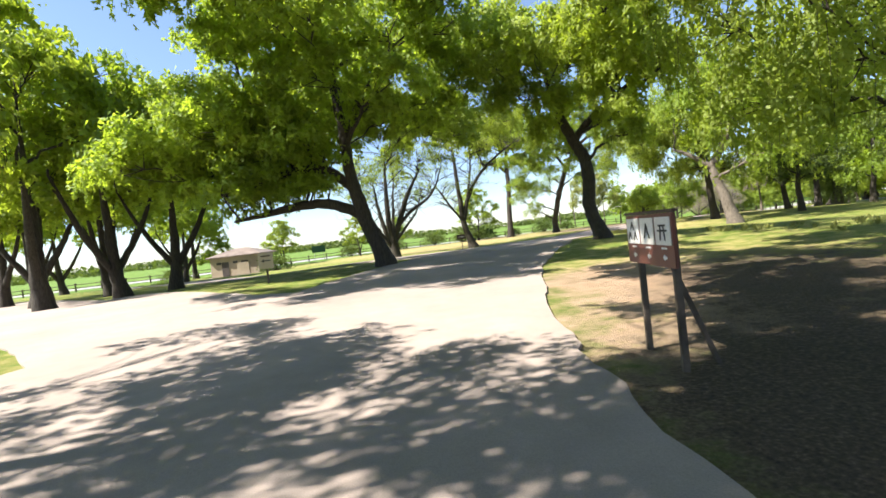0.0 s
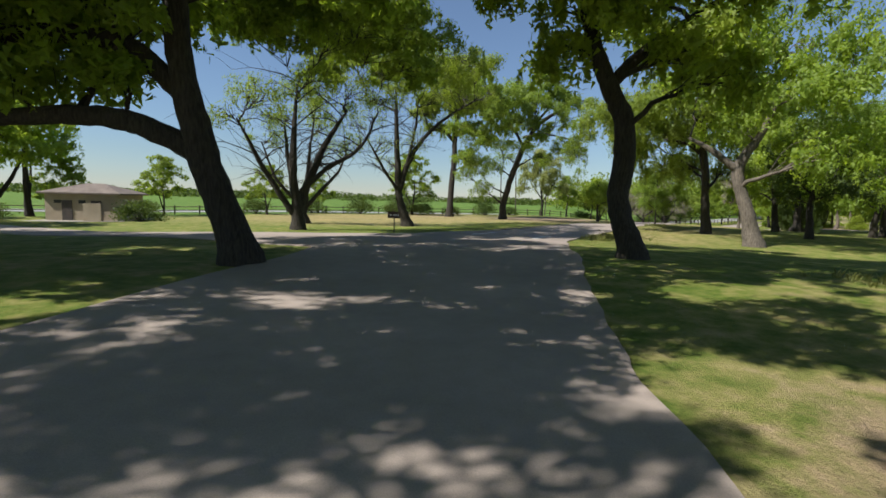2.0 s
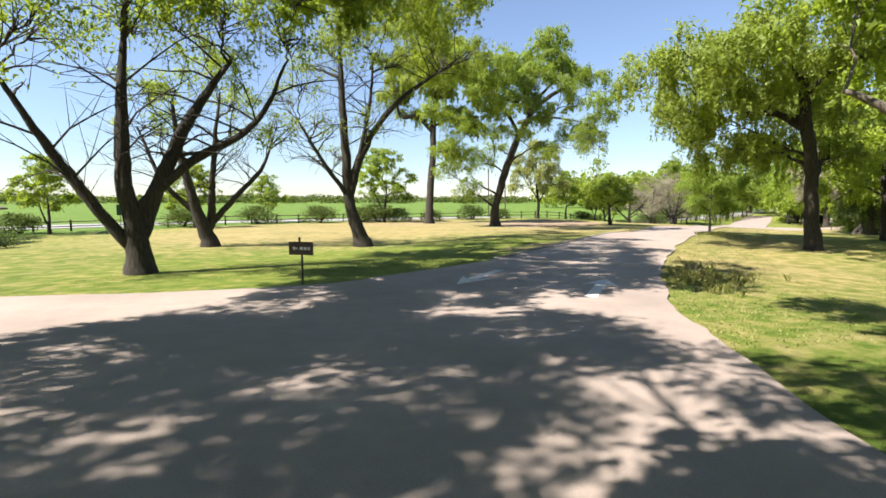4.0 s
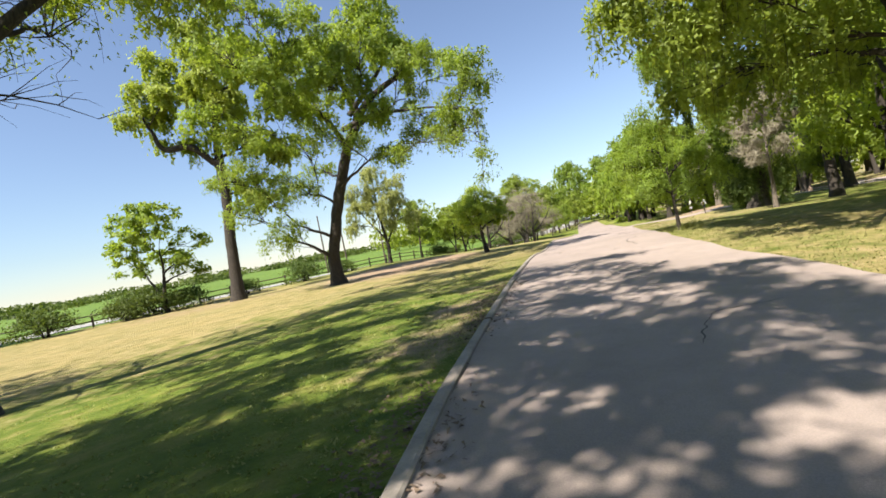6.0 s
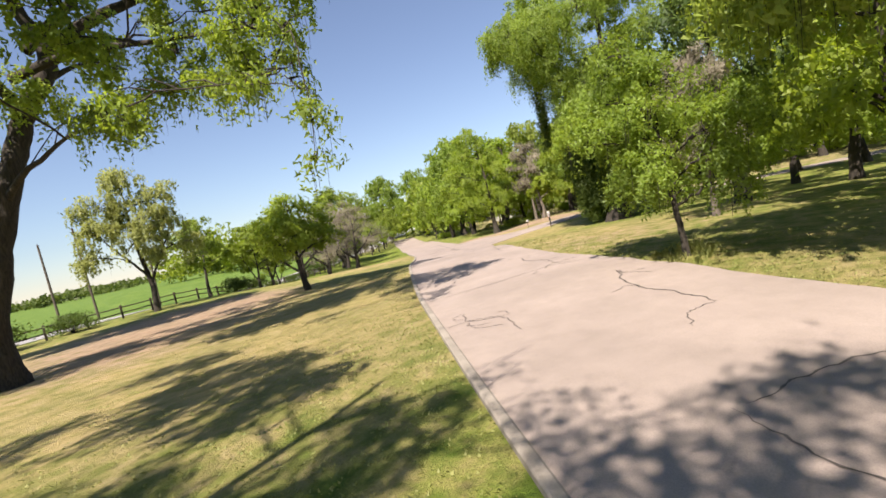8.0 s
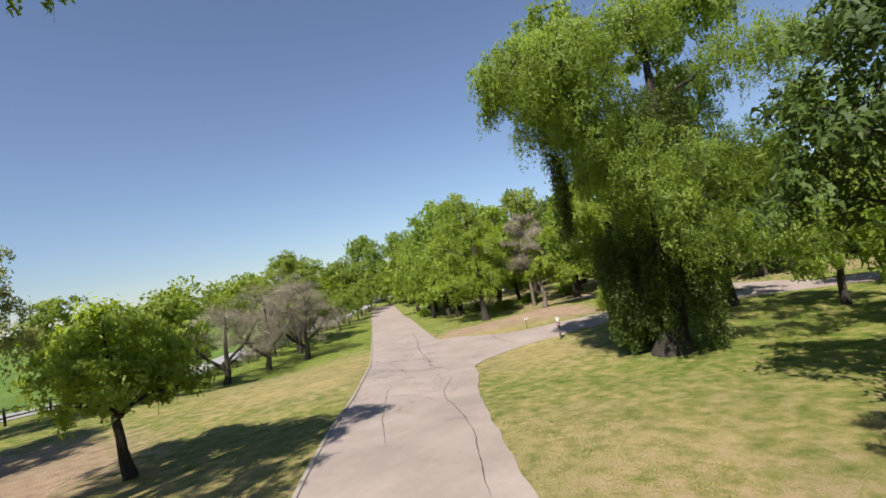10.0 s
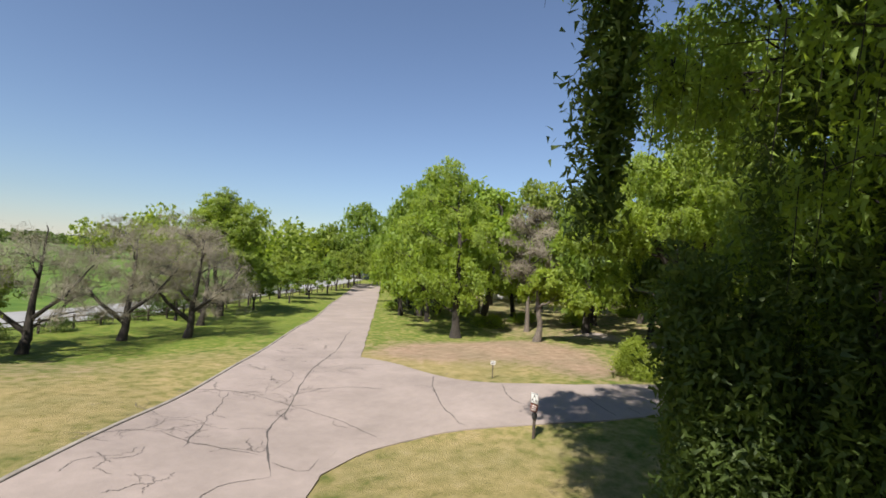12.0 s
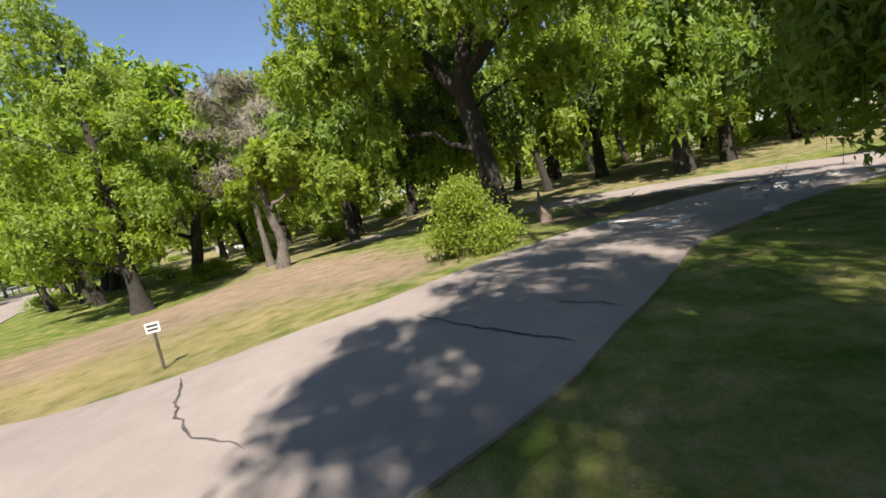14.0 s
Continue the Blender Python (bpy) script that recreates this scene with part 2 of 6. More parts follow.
def build_ground():
    xs, ys = spaced(-2600, 2600, -26, 112, 1.0, 1.16), spaced(-2200, 2600, -14, 128, 1.0, 1.16)
    gx, gy = np.meshgrid(xs, ys)
    z = ground_z(gx, gy)
    verts = np.stack([gx.ravel(), gy.ravel(), z.ravel()], 1)
    nx, ny = len(xs), len(ys)
    i = np.arange(nx * ny).reshape(ny, nx)
    faces = np.stack([i[:-1, :-1].ravel(), i[:-1, 1:].ravel(), i[1:, 1:].ravel(), i[1:, :-1].ravel()], 1)
    me = bpy.data.meshes.new("ground")
    me.vertices.add(len(verts))
    me.vertices.foreach_set("co", verts.ravel())
    me.loops.add(faces.size)
    me.loops.foreach_set("vertex_index", faces.ravel())
    me.polygons.add(len(faces))
    me.polygons.foreach_set("loop_start", np.arange(0, faces.size, 4))
    me.polygons.foreach_set("use_smooth", np.ones(len(faces), bool))
    me.update(calc_edges=True)
    x, y = verts[:, 0], verts[:, 1]
    straw = 0.4 + 0.5 * blob(x, y, 10, 84, 13) + 0.4 * blob(x, y, 24, 66, 8) + 0.35 * blob(x, y, 30, 72, 6) + 0.5 * blob(x, y, 17, 40, 5) \
        + 0.4 * blob(x, y, 37, 60, 8) + 0.6 * blob(x, y, 53, 70, 5) + 0.3 * blob(x, y, 68, 78, 7) + 0.4 * blob(x, y, -5, 70, 14) \
        + 0.4 * blob(x, y, 25, 47, 5) + 0.25 * blob(x, y, 44, 84, 9) + 0.4 * blob(x, y, 7, 13, 4) + 0.5 * blob(x, y, 65, 79.5, 5) + 0.4 * blob(x, y, 63, 84, 4)
    dirt = 0.06 + 0.95 * blob(x, y, 72, 81.5, 6) + 0.6 * blob(x, y, 67.5, 84, 4) + 0.6 * blob(x, y, 73, 76, 3.5) + 0.85 * blob(x, y, 25, 79, 8) + 0.6 * blob(x, y, 31, 83, 6) + 0.45 * blob(x, y, 20, 71, 5) + 0.62 * blob(x, y, 4, 6, 4.5) \
        + 0.5 * blob(x, y, 8, 81, 7) + 0.45 * blob(x, y, 48, 92, 7) + 0.4 * blob(x, y, 34, 57, 5) + 0.7 * blob(x, y, 69, 72, 3) + 0.75 * blob(x, y, 11.4, 46.6, 1.5) + 0.7 * blob(x, y, 13.4, 49, 1.3) + 0.6 * blob(x, y, 15.6, 51.4, 1.2) + 0.5 * blob(x, y, 6.2, 10.5, 3) + 0.65 * blob(x, y, 3.6, 12.2, 1.8) + 0.5 * blob(x, y, 5.4, 14.4, 1.5) + 0.55 * blob(x, y, 75, 65, 4) + 0.5 * np.clip((x - 78) / 5.0, 0, 1) * np.clip((0.9 * x + 16 - y) / 4.0, 0, 1) + 0.35 * blob(x, y, 44, 42, 12)
    straw = straw - 0.4 * blob(x, y, 4, 43, 7) - 0.35 * blob(x, y, 10, 48, 5) + 0.35 * blob(x, y, -2, 62, 9) + 0.4 * blob(x, y, 9, 66, 8)
    dirt = dirt + 0.2 * blob(x, y, 6, 8, 4) + 0.15 * blob(x, y, 9, 12, 4) + 0.3 * blob(x, y, 4, 3, 3)
    straw = straw + 0.3 * blob(x, y, 20, 58.5, 4) + 0.3 * blob(x, y, 25, 63.5, 4) + 0.4 * blob(x, y, 46, 82, 6) + 0.35 * blob(x, y, 55, 90, 5)
    fence_green = blob(x, y, 62, 106, 9) + blob(x, y, 76, 118, 9) + blob(x, y, 50, 100, 6)
    straw = straw - 0.5 * np.clip(fence_green, 0, 1)
    far = np.clip((y - (0.62 * x + 84)) / 6.0, 0, 1) * (y > 60)
    # brown leaf litter, laid on heavier by the start to deepen the shade there
    litter = 0.85 * blob(x, y, 5, 1.5, 3.6) + 0.6 * blob(x, y, 3.4, 4, 2.4) + 0.55 * blob(x, y, 7.5, 7, 3.5) + 0.5 * blob(x, y, 10, 12, 4) + 0.75 * blob(x, y, 76, 62, 4) + 0.7 * blob(x, y, 74, 66.5, 2.5) + 0.45 * blob(x, y, 90, 64, 9) + 0.4 * blob(x, y, 92, 84, 9) + 0.4 * blob(x, y, 53, 62, 4) + 0.3 * blob(x, y, 5, 8.6, 2.4) + 0.4 * blob(x, y, 6.6, 11, 2.4)
    col = np.stack([np.clip(straw, 0, 1), np.clip(dirt, 0, 1), far, np.clip(litter, 0, 1)], 1)
    at = me.color_attributes.new("cover", 'FLOAT_COLOR', 'POINT')
    at.data.foreach_set("color", col.ravel())
    me.materials.append(M_GROUND)
    ob = new("ground", me)
    return tagged(ob, "mown park grass with dry straw and reddish bare patches", "ground", kind="structure")


GROUND = build_ground()

# ---------------------------------------------------------------- roads
LEFT_EDGE = [(-9, -40), (-8.8, 0), (-7.2, 9), (-4.9, 14.5), (-4.0, 17.5), (-3.0, 21.5), (-1.9, 25), (-1.2, 29.5), (0.8, 34.6), (4, 38.3),
             (6.6, 40.2), (9.9, 43.8), (13, 47.2), (16.1, 50.5), (19.2, 53.7), (29.5, 63.7), (38, 71.3), (44.5, 76.5), (50, 81.3), (59, 90), (80, 110.6), (124, 154)]
RIGHT_EDGE = [(8, -40), (1.6, -4), (1.7, 4.6), (1.9, 8), (2.4, 11), (2.9, 13.5), (3.6, 16.5), (5.2, 21), (7.0, 25.5), (8.6, 30),
              (9.8, 32.8), (12.4, 36.9), (15.3, 41), (18.3, 44.6), (22.6, 49.3), (29.6, 56.3), (35.5, 61.8), (43, 67.7), (50, 72.4), (64, 86.0), (85, 106.5), (130, 151)]


def spline(points, n):
    pts = np.array(points, float)
    d = np.concatenate([[0], np.cumsum(np.linalg.norm(np.diff(pts, axis=0), axis=1))])
    d /= d[-1]
    t = np.linspace(0, 1, n)
    out = []
    tang = np.gradient(pts, d, axis=0)
    k = np.clip(np.searchsorted(d, t, side="right") - 1, 0, len(d) - 2)
    h = d[k + 1] - d[k]
    u = ((t - d[k]) / h)[:, None]
    h = h[:, None]
    return (2 * u ** 3 - 3 * u ** 2 + 1) * pts[k] + (u ** 3 - 2 * u ** 2 + u) * h * tang[k] \
        + (-2 * u ** 3 + 3 * u ** 2) * pts[k + 1] + (u ** 3 - u ** 2) * h * tang[k + 1]


def resample_pair(a, b, per, step=0.45):
    """Two edges with matching stations, cut into even steps along the middle."""
    a, b = np.array(a, float), np.array(b, float)
    mid = (a + b) / 2
    d = np.concatenate([[0], np.cumsum(np.linalg.norm(np.diff(mid, axis=0), axis=1))])
    n = max(8, int(d[-1] / step))
    t = np.linspace(0, d[-1], n)
    def cut(p):
        tang = np.gradient(p, d, axis=0)
        k = np.clip(np.searchsorted(d, t, side="right") - 1, 0, len(d) - 2)
        h = (d[k + 1] - d[k])[:, None]
        u = ((t - d[k]) / h[:, 0])[:, None]
        return (2 * u ** 3 - 3 * u ** 2 + 1) * p[k] + (u ** 3 - 2 * u ** 2 + u) * h * tang[k] \
            + (-2 * u ** 3 + 3 * u ** 2) * p[k + 1] + (u ** 3 - u ** 2) * h * tang[k + 1]
    return cut(a), cut(b)


def road_strip(name, left, right, lift, mat, rough_left=0.0, rough_right=0.09, across=12, step=0.45):
    a, b = resample_pair(left, right, across, step)
    rng = np.random.RandomState(len(name) * 7 + 3)
    n = len(a)
    wob = lambda k: np.convolve(rng.randn(n + 8), np.ones(3) / 3, 'same')[:n][:, None] * k
    side = (b - a) / np.linalg.norm(b - a, axis=1)[:, None]
    a, b = a + side * wob(rough_left), b + side * wob(rough_right)
    u = np.linspace(0, 1, across + 1)
    grid = a[:, None, :] * (1 - u)[None, :, None] + b[:, None, :] * u[None, :, None]
    z = ground_z(grid[..., 0], grid[..., 1]) + lift
    w = across + 1
    verts = np.concatenate([grid, z[..., None]], 2).reshape(-1, 3)
    i = np.arange(n * w).reshape(n, w)
    faces = np.stack([i[:-1, :-1].ravel(), i[:-1, 1:].ravel(), i[1:, 1:].ravel(), i[1:, :-1].ravel()], 1).tolist()
    # sides that drop into the ground
    base = len(verts)
    ends = np.concatenate([verts[i[:, 0]], verts[i[:, -1]]])
    verts = np.concatenate([verts, ends, ends - [0, 0, 0.12]])
    for k in range(n - 1):
        faces.append((base + k, base + k + 1, base + 2 * n + k + 1, base + 2 * n + k))
        faces.append((base + n + k + 1, base + n + k, base + 3 * n + k, base + 3 * n + k + 1))
    return mesh_object(name, verts, faces, mat, True)


ROAD = tagged(road_strip("road", LEFT_EDGE, RIGHT_EDGE, 0.045, M_ROAD, 0.03, 0.09),
              "sun-bleached pinkish-grey asphalt park road with cracks", "road", kind="structure")
tagged(road_strip("road_branch", [(-2.6, 4), (-8.4, 9.2), (-13, 13.2), (-24, 23), (-45, 40)], [(0, 16.5), (-5.2, 15.2), (-11, 20.5), (-23, 31), (-42, 47)], 0.038, M_ROAD, 0.08, 0.08),
       "grey asphalt branch road dappled with tree shade", "road", kind="structure")
tagged(road_strip("road_loop", [(4, 26.5), (-1.6, 28), (-8, 32), (-17, 37.3), (-28, 46), (-40, 58)], [(9, 41), (1.7, 37.2), (-8, 37.6), (-19, 43), (-31, 52), (-42, 63)], 0.031, M_ROAD, 0.08, 0.08),
       "sunlit asphalt loop road leading to a small hut", "road", kind="structure")
NEAR_SIDE = [(50, 72.6), (52.2, 73.1), (54.8, 72.5), (56.6, 71.4), (58.2, 70.0), (60.0, 68.3), (62.2, 66.9), (64.8, 65.35), (67.2, 62.8), (70.4, 58.3), (74, 50), (79, 36)]
FAR_SIDE = [(63, 85.4), (62.9, 82.5), (62.4, 79.5), (62.2, 77), (62.8, 74.6), (64.6, 71.4), (67.2, 69.2), (69.6, 67.0), (71.8, 64.4), (74.4, 60.2), (78.4, 51.4), (83.4, 37.6)]
tagged(road_strip("road_side", NEAR_SIDE, FAR_SIDE, 0.041, M_ROAD, 0.05, 0.05),
       "pale asphalt side road curving into the trees", "road", kind="structure")
tagged(road_strip("road_far", [(73.4, 57.5), (76.3, 60.6), (78.8, 63.6), (80, 66.5), (82, 72), (85, 80)], [(77, 54), (80.4, 58.6), (82.8, 64), (84, 67), (86, 72), (89, 79.6)], 0.036, M_ROAD, 0.06, 0.06),
       "sunlit asphalt road winding on between the trees", "road", kind="structure")
tagged(road_strip("highway", [(-70, 68), (-18, 92), (5, 99), (31, 106), (43, 113), (53.5, 119.5), (64.5, 127), (75, 133), (93.5, 145), (126, 166.5), (215, 227)],
                  [(-68, 61), (-16, 85), (8, 92.5), (34, 100), (46, 106.5), (57, 113), (68, 120.5), (78, 126.5), (97, 138.5), (130, 160), (220, 220)], 0.05, M_HIGHWAY, 0.05, 0.05, 4, 1.5),
       "grey highway beyond the fence", "road", kind="structure")

# ---------------------------------------------------------------- trees
def tube(points, radii, sides, verts, faces, rng=None, gnarl=0.0):
    """A tapered round limb along points, added to verts and faces."""
    p = np.array(points, float)
    t = np.gradient(p, axis=0)
    t /= np.linalg.norm(t, axis=1)[:, None] + 1e-9
    ref = np.array((0.31, 0.95, 0.07))
    u = np.cross(t, ref)
    u /= np.linalg.norm(u, axis=1)[:, None] + 1e-9
    v = np.cross(t, u)
    a = np.linspace(0, 2 * math.pi, sides, endpoint=False)
    r = np.array(radii, float)[:, None] * np.ones((1, sides))
    if rng is not None and gnarl:
        r = r * (1 + gnarl * rng.randn(len(p), sides))
    ring = p[:, None, :] + r[..., None] * (np.cos(a)[None, :, None] * u[:, None, :] + np.sin(a)[None, :, None] * v[:, None, :])
    base = len(verts)
    verts.extend(map(tuple, ring.reshape(-1, 3)))
    for i in range(len(p) - 1):
        for k in range(sides):
            q = (k + 1) % sides
            faces.append((base + i * sides + k, base + i * sides + q, base + (i + 1) * sides + q, base + (i + 1) * sides + k))
    tip = len(verts)
    verts.append(tuple(p[-1] + t[-1] * r[-1].mean()))
    for k in range(sides):
        faces.append((base + (len(p) - 1) * sides + k, base + (len(p) - 1) * sides + (k + 1) % sides, tip))


def smooth_path(points, n):
    return spline(np.array(points, float), n)


def leaf_mesh(name, centres, sizes, rng, mat, slim=0.5, droop=0.3, outward=None):
    """Many small pointed leaves in one mesh."""
    n = len(centres)
    nn = rng.randn(n, 3) * (1.0 if outward is None else 0.62) + np.array((0, 0, 0.9 if outward is None else 0.5))
    if outward is not None:
        nn = nn + outward
    nn /= np.linalg.norm(nn, axis=1)[:, None]
    d = np.cross(nn, rng.randn(n, 3))
    d[:, 2] -= droop * 0.4
    d /= np.linalg.norm(d, axis=1)[:, None]
    w = np.cross(d, nn)
    w /= np.linalg.norm(w, axis=1)[:, None]
    s = sizes[:, None]
    blade = np.stack([centres - d * s * 0.5 + w * s * slim * 0.5, centres + d * s * 0.5, centres - d * s * 0.5 - w * s * slim * 0.5], 1)
    me = bpy.data.meshes.new(name)
    me.vertices.add(n * 3)
    me.vertices.foreach_set("co", blade.astype(np.float32).ravel())
    me.loops.add(n * 3)
    me.loops.foreach_set("vertex_index", np.arange(n * 3, dtype=np.int32))
    me.polygons.add(n)
    me.polygons.foreach_set("loop_start", np.arange(0, n * 3, 3, dtype=np.int32))
    me.update(calc_edges=True)
    me.materials.append(mat)
    return me


def wood_object(name, verts, faces, mat, parent):
    ob = mesh_object(name, verts, faces, mat, True)
    ob.parent = parent
    return ob


def drooping(c, mr, n_leaf, rng, drape, tuft_size, thin):
    """Leaves of one foliage mass: separate tufts over its upper shell, each with strands hanging below it."""
    n = max(4, int(1.6 * (mr / tuft_size) ** 2 * (1 - 0.55 * thin)))
    up = rng.uniform(-0.4, 1.0, n)
    ang = rng.rand(n) * 2 * math.pi
    flat = np.sqrt(1 - up * up)
    way = np.stack([flat * np.cos(ang), flat * np.sin(ang), up], 1)
    tip = c + way * (mr * (0.42 + 0.58 * rng.rand(n) ** 0.6))[:, None] * np.array((1.0, 1.0, 0.8))
    s = tuft_size * (0.55 + 0.8 * rng.rand(n))
    weight = s * s * (0.6 + 0.8 * rng.rand(n))
    per = np.maximum(3, rng.poisson(n_leaf * (1 - 0.35 * thin) * weight / weight.sum()))
    w = np.repeat(np.arange(n), per)
    m = len(w)
    cap = tip[w] + rng.randn(m, 3) * s[w][:, None] * np.array((0.5, 0.5, 0.27))
    k = rng.randint(0, 6, m)
    a = ang[w] + k * 1.05 + rng.randn(n, 6)[w, k] * 0.4
    far = s[w] * (0.25 + 0.85 * rng.rand(n, 6)[w, k])
    long = drape * ((0.35 + 0.9 * rng.rand(n))[:, None] * (0.4 + 0.9 * rng.rand(n, 6)))[w, k]
    f = rng.rand(m) ** 0.8
    strand = tip[w] + np.stack([np.cos(a) * far * (1 + 0.3 * f), np.sin(a) * far * (1 + 0.3 * f), -long * f], 1) + rng.randn(m, 3) * 0.055
    pos = np.where((rng.rand(m) < drape / (drape + 0.8))[:, None], strand, cap)
    turn = (pos - tip[w]) / s[w][:, None] * np.array((0.5, 0.5, 0.25)) + way[w] * 0.8
    return pos, turn, tip


def tree(x, y, trunk, masses, seed, leaves=14000, size=0.2, leaf=None, bark=None, drape=0.5, thin=0.0, tuft_size=0.5, sprays=0, stems=(), grow=1.12, twig=8, fine_below=-9.0, fine_count=2.3, sides=6,
         label="", name="tree", group="park trees", category="tree"):
    """trunk: points (dx, dy, dz, radius) from the foot up. masses: the crown's foliage masses (dx, dy, dz, radius).
    stems: further large stems like the trunk. drape: length of the drooping strands. thin: how far foliage thins out.
    tuft_size: the radius of one tuft of leaves. sprays: thin bare side branches on each stem."""
    rng = np.random.RandomState(seed)
    leaves, size = int(leaves * LEAF_NUMBER), size * LEAF_SIZE
    leaf, bark = leaf or M_LEAF, bark or M_BARK
    root = new(name)
    root.location = (x, y, gz(x, y) - 0.03)
    tagged(root, label, category, group)
    all_stems = []
    for k, st in enumerate((trunk, *stems)):
        st = np.array(st, float)
        path = smooth_path(st, 7 * len(st))
        path[1:-1, :2] += np.cumsum(rng.randn(len(path) - 2, 2) * 0.018, axis=0)
        vs, fs = [], []
        radii = path[:, 3].copy()
        if k and np.min(np.linalg.norm(all_stems[0][:, :3] - path[0, :3], axis=1)) < 0.6:
            near = int(np.argmin(np.linalg.norm(all_stems[0][:, :3] - path[0, :3], axis=1)))
            path[0, :3] = all_stems[0][max(near - 1, 0), :3]      # a stem grows out of the middle of the trunk
            radii[0] *= 0.6
        if k == 0:
            radii *= 1 + 0.38 * np.exp(-np.maximum(path[:, 2], 0) / 0.35)
            path[0, 2] -= 0.35
        tube(path[:, :3], radii, 12, vs, fs, rng, 0.045)
        wood_object("trunk" if k == 0 else "stem", vs, fs, bark, root)
        all_stems.append(path)
        for q in range(sprays):
            vs, fs = [], []
            at_ = path[int(len(path) * rng.uniform(0.3, 0.95))]
            turn_, long_ = rng.rand() * 6.28, rng.uniform(1.6, 3.8)
            way = np.array((math.cos(turn_), math.sin(turn_), rng.uniform(0.3, 1.1)))
            run = [at_[:3] + way * long_ * f + (0, 0, -0.35 * long_ * f * f) + rng.randn(3) * 0.05 for f in (0, .25, .5, .75, 1)]
            run[0] = at_[:3]
            tube(run, (min(.045, .6 * at_[3]), .034, .025, .016, .006), 4, vs, fs)
            for u in range(5):
                b0 = run[1 + u % 4]
                d2 = way + rng.randn(3) * 0.6
                tube([b0, b0 + d2 * 0.3, b0 + d2 * 0.62 + (0, 0, 0.03), b0 + d2 * 0.9 - (0, 0, 0.08)], (.016, .012, .008, .004), 3, vs, fs)
            wood_object("branch", vs, fs, bark, root)
    spine = np.concatenate(all_stems)
    hold = spine.copy()                                  # where a limb may start
    cs, ss, outs = [], [], []
    total = sum(m[3] ** 2 for m in masses)
    far = [float(np.min(np.linalg.norm(spine[:, :3] - m[:3], axis=1))) for m in masses]
    for k in np.argsort(far):
        mx, my, mz, mr = masses[k]
        mr = mr * grow
        c = np.array((mx, my, mz))
        # the limb leaves the nearest stem or limb below the mass
        away = np.linalg.norm(hold[:, :3] - c, axis=1)
        level = np.linalg.norm(hold[:, :2] - c[:2], axis=1)
        cost = away + 1.6 * np.maximum(0, hold[:, 2] - (mz - 0.35 * level)) + 25.0 * np.maximum(0, 0.06 - hold[:, 3])
        a = hold[int(np.argmin(cost))]
        start = a[:3]
        gap = np.linalg.norm(c - start)
        vs, fs = [], []
        r0 = min(a[3] * 0.7, 0.04 + 0.026 * gap, 0.15)
        bend = (start + c) / 2 + np.array((rng.randn() * 0.12, rng.randn() * 0.12, 0.16 + 0.06 * rng.randn())) * gap
        limb = np.array([(1 - t) ** 2 * start + 2 * t * (1 - t) * bend + t * t * c for t in np.linspace(0, 1, 10)])
        limb[1:-1] += rng.randn(8, 3) * 0.03 * gap ** 0.5
        taper = r0 + (0.022 - r0) * np.linspace(0, 1, 10) ** 0.8
        tube(limb[::1 if sides > 4 else 3], taper[::1 if sides > 4 else 3], sides, vs, fs, rng, 0.05)
        hold = np.concatenate([hold, np.column_stack([limb, taper])[2:8]])
        small = mz < fine_below
        n_leaf = int(leaves * mr ** 2 / (total * grow ** 2) * (fine_count if small else 1.0))
        pos, turn, cl = drooping(c, mr, n_leaf, rng, drape, tuft_size * (0.8 if small else 1.0), thin)
        for k in rng.permutation(len(cl))[:twig]:
            f = limb[rng.randint(3, 10)]
            e = cl[k]
            m2 = (f + e) / 2 + rng.randn(3) * 0.12 * np.linalg.norm(e - f) + (0, 0, 0.14)
            tube(spline(np.array([f, m2, e]), 6), (0.028, 0.023, 0.018, 0.014, 0.01, 0.006), 3, vs, fs)
            if drape > 0.6:
                tube([e, e + (0.04, 0.02, -0.5 * drape), e + (0.02, 0.07, -drape)], (0.009, 0.007, 0.004), 3, vs, fs)
        wood_object("limb", vs, fs, bark, root)
        cs.append(pos)
        outs.append(turn)
        ss.append(size * (0.7 if small else 1.0) * (0.6 + 0.7 * rng.rand(len(pos))))
    slim = 0.045 if leaf is M_TWIG else 0.46
    crown = new("crown", leaf_mesh("crown", np.concatenate(cs), np.concatenate(ss) * (2.6 if leaf is M_TWIG else 1.0), rng, leaf, slim, 0.3 + drape, np.concatenate(outs)))
    crown.parent = root
    return root


def dome(rng, height, radius, low, n):
    """Foliage masses for an ordinary crown."""
    out = []
    for k in range(n):
        f = (k + 0.5) / n
        z = low + (height - low) * (0.12 + 0.8 * f)
        w = radius * math.sin(math.pi * min(0.95, 0.28 + 0.68 * f)) * (0.55 + 0.3 * rng.rand())
        a = k * 2.4 + rng.rand() * 0.8
        out.append((w * math.cos(a), w * math.sin(a), z, radius * (0.3 + 0.16 * rng.rand())))
    return out


LEAF_NUMBER, LEAF_SIZE = 1.6, 1.34
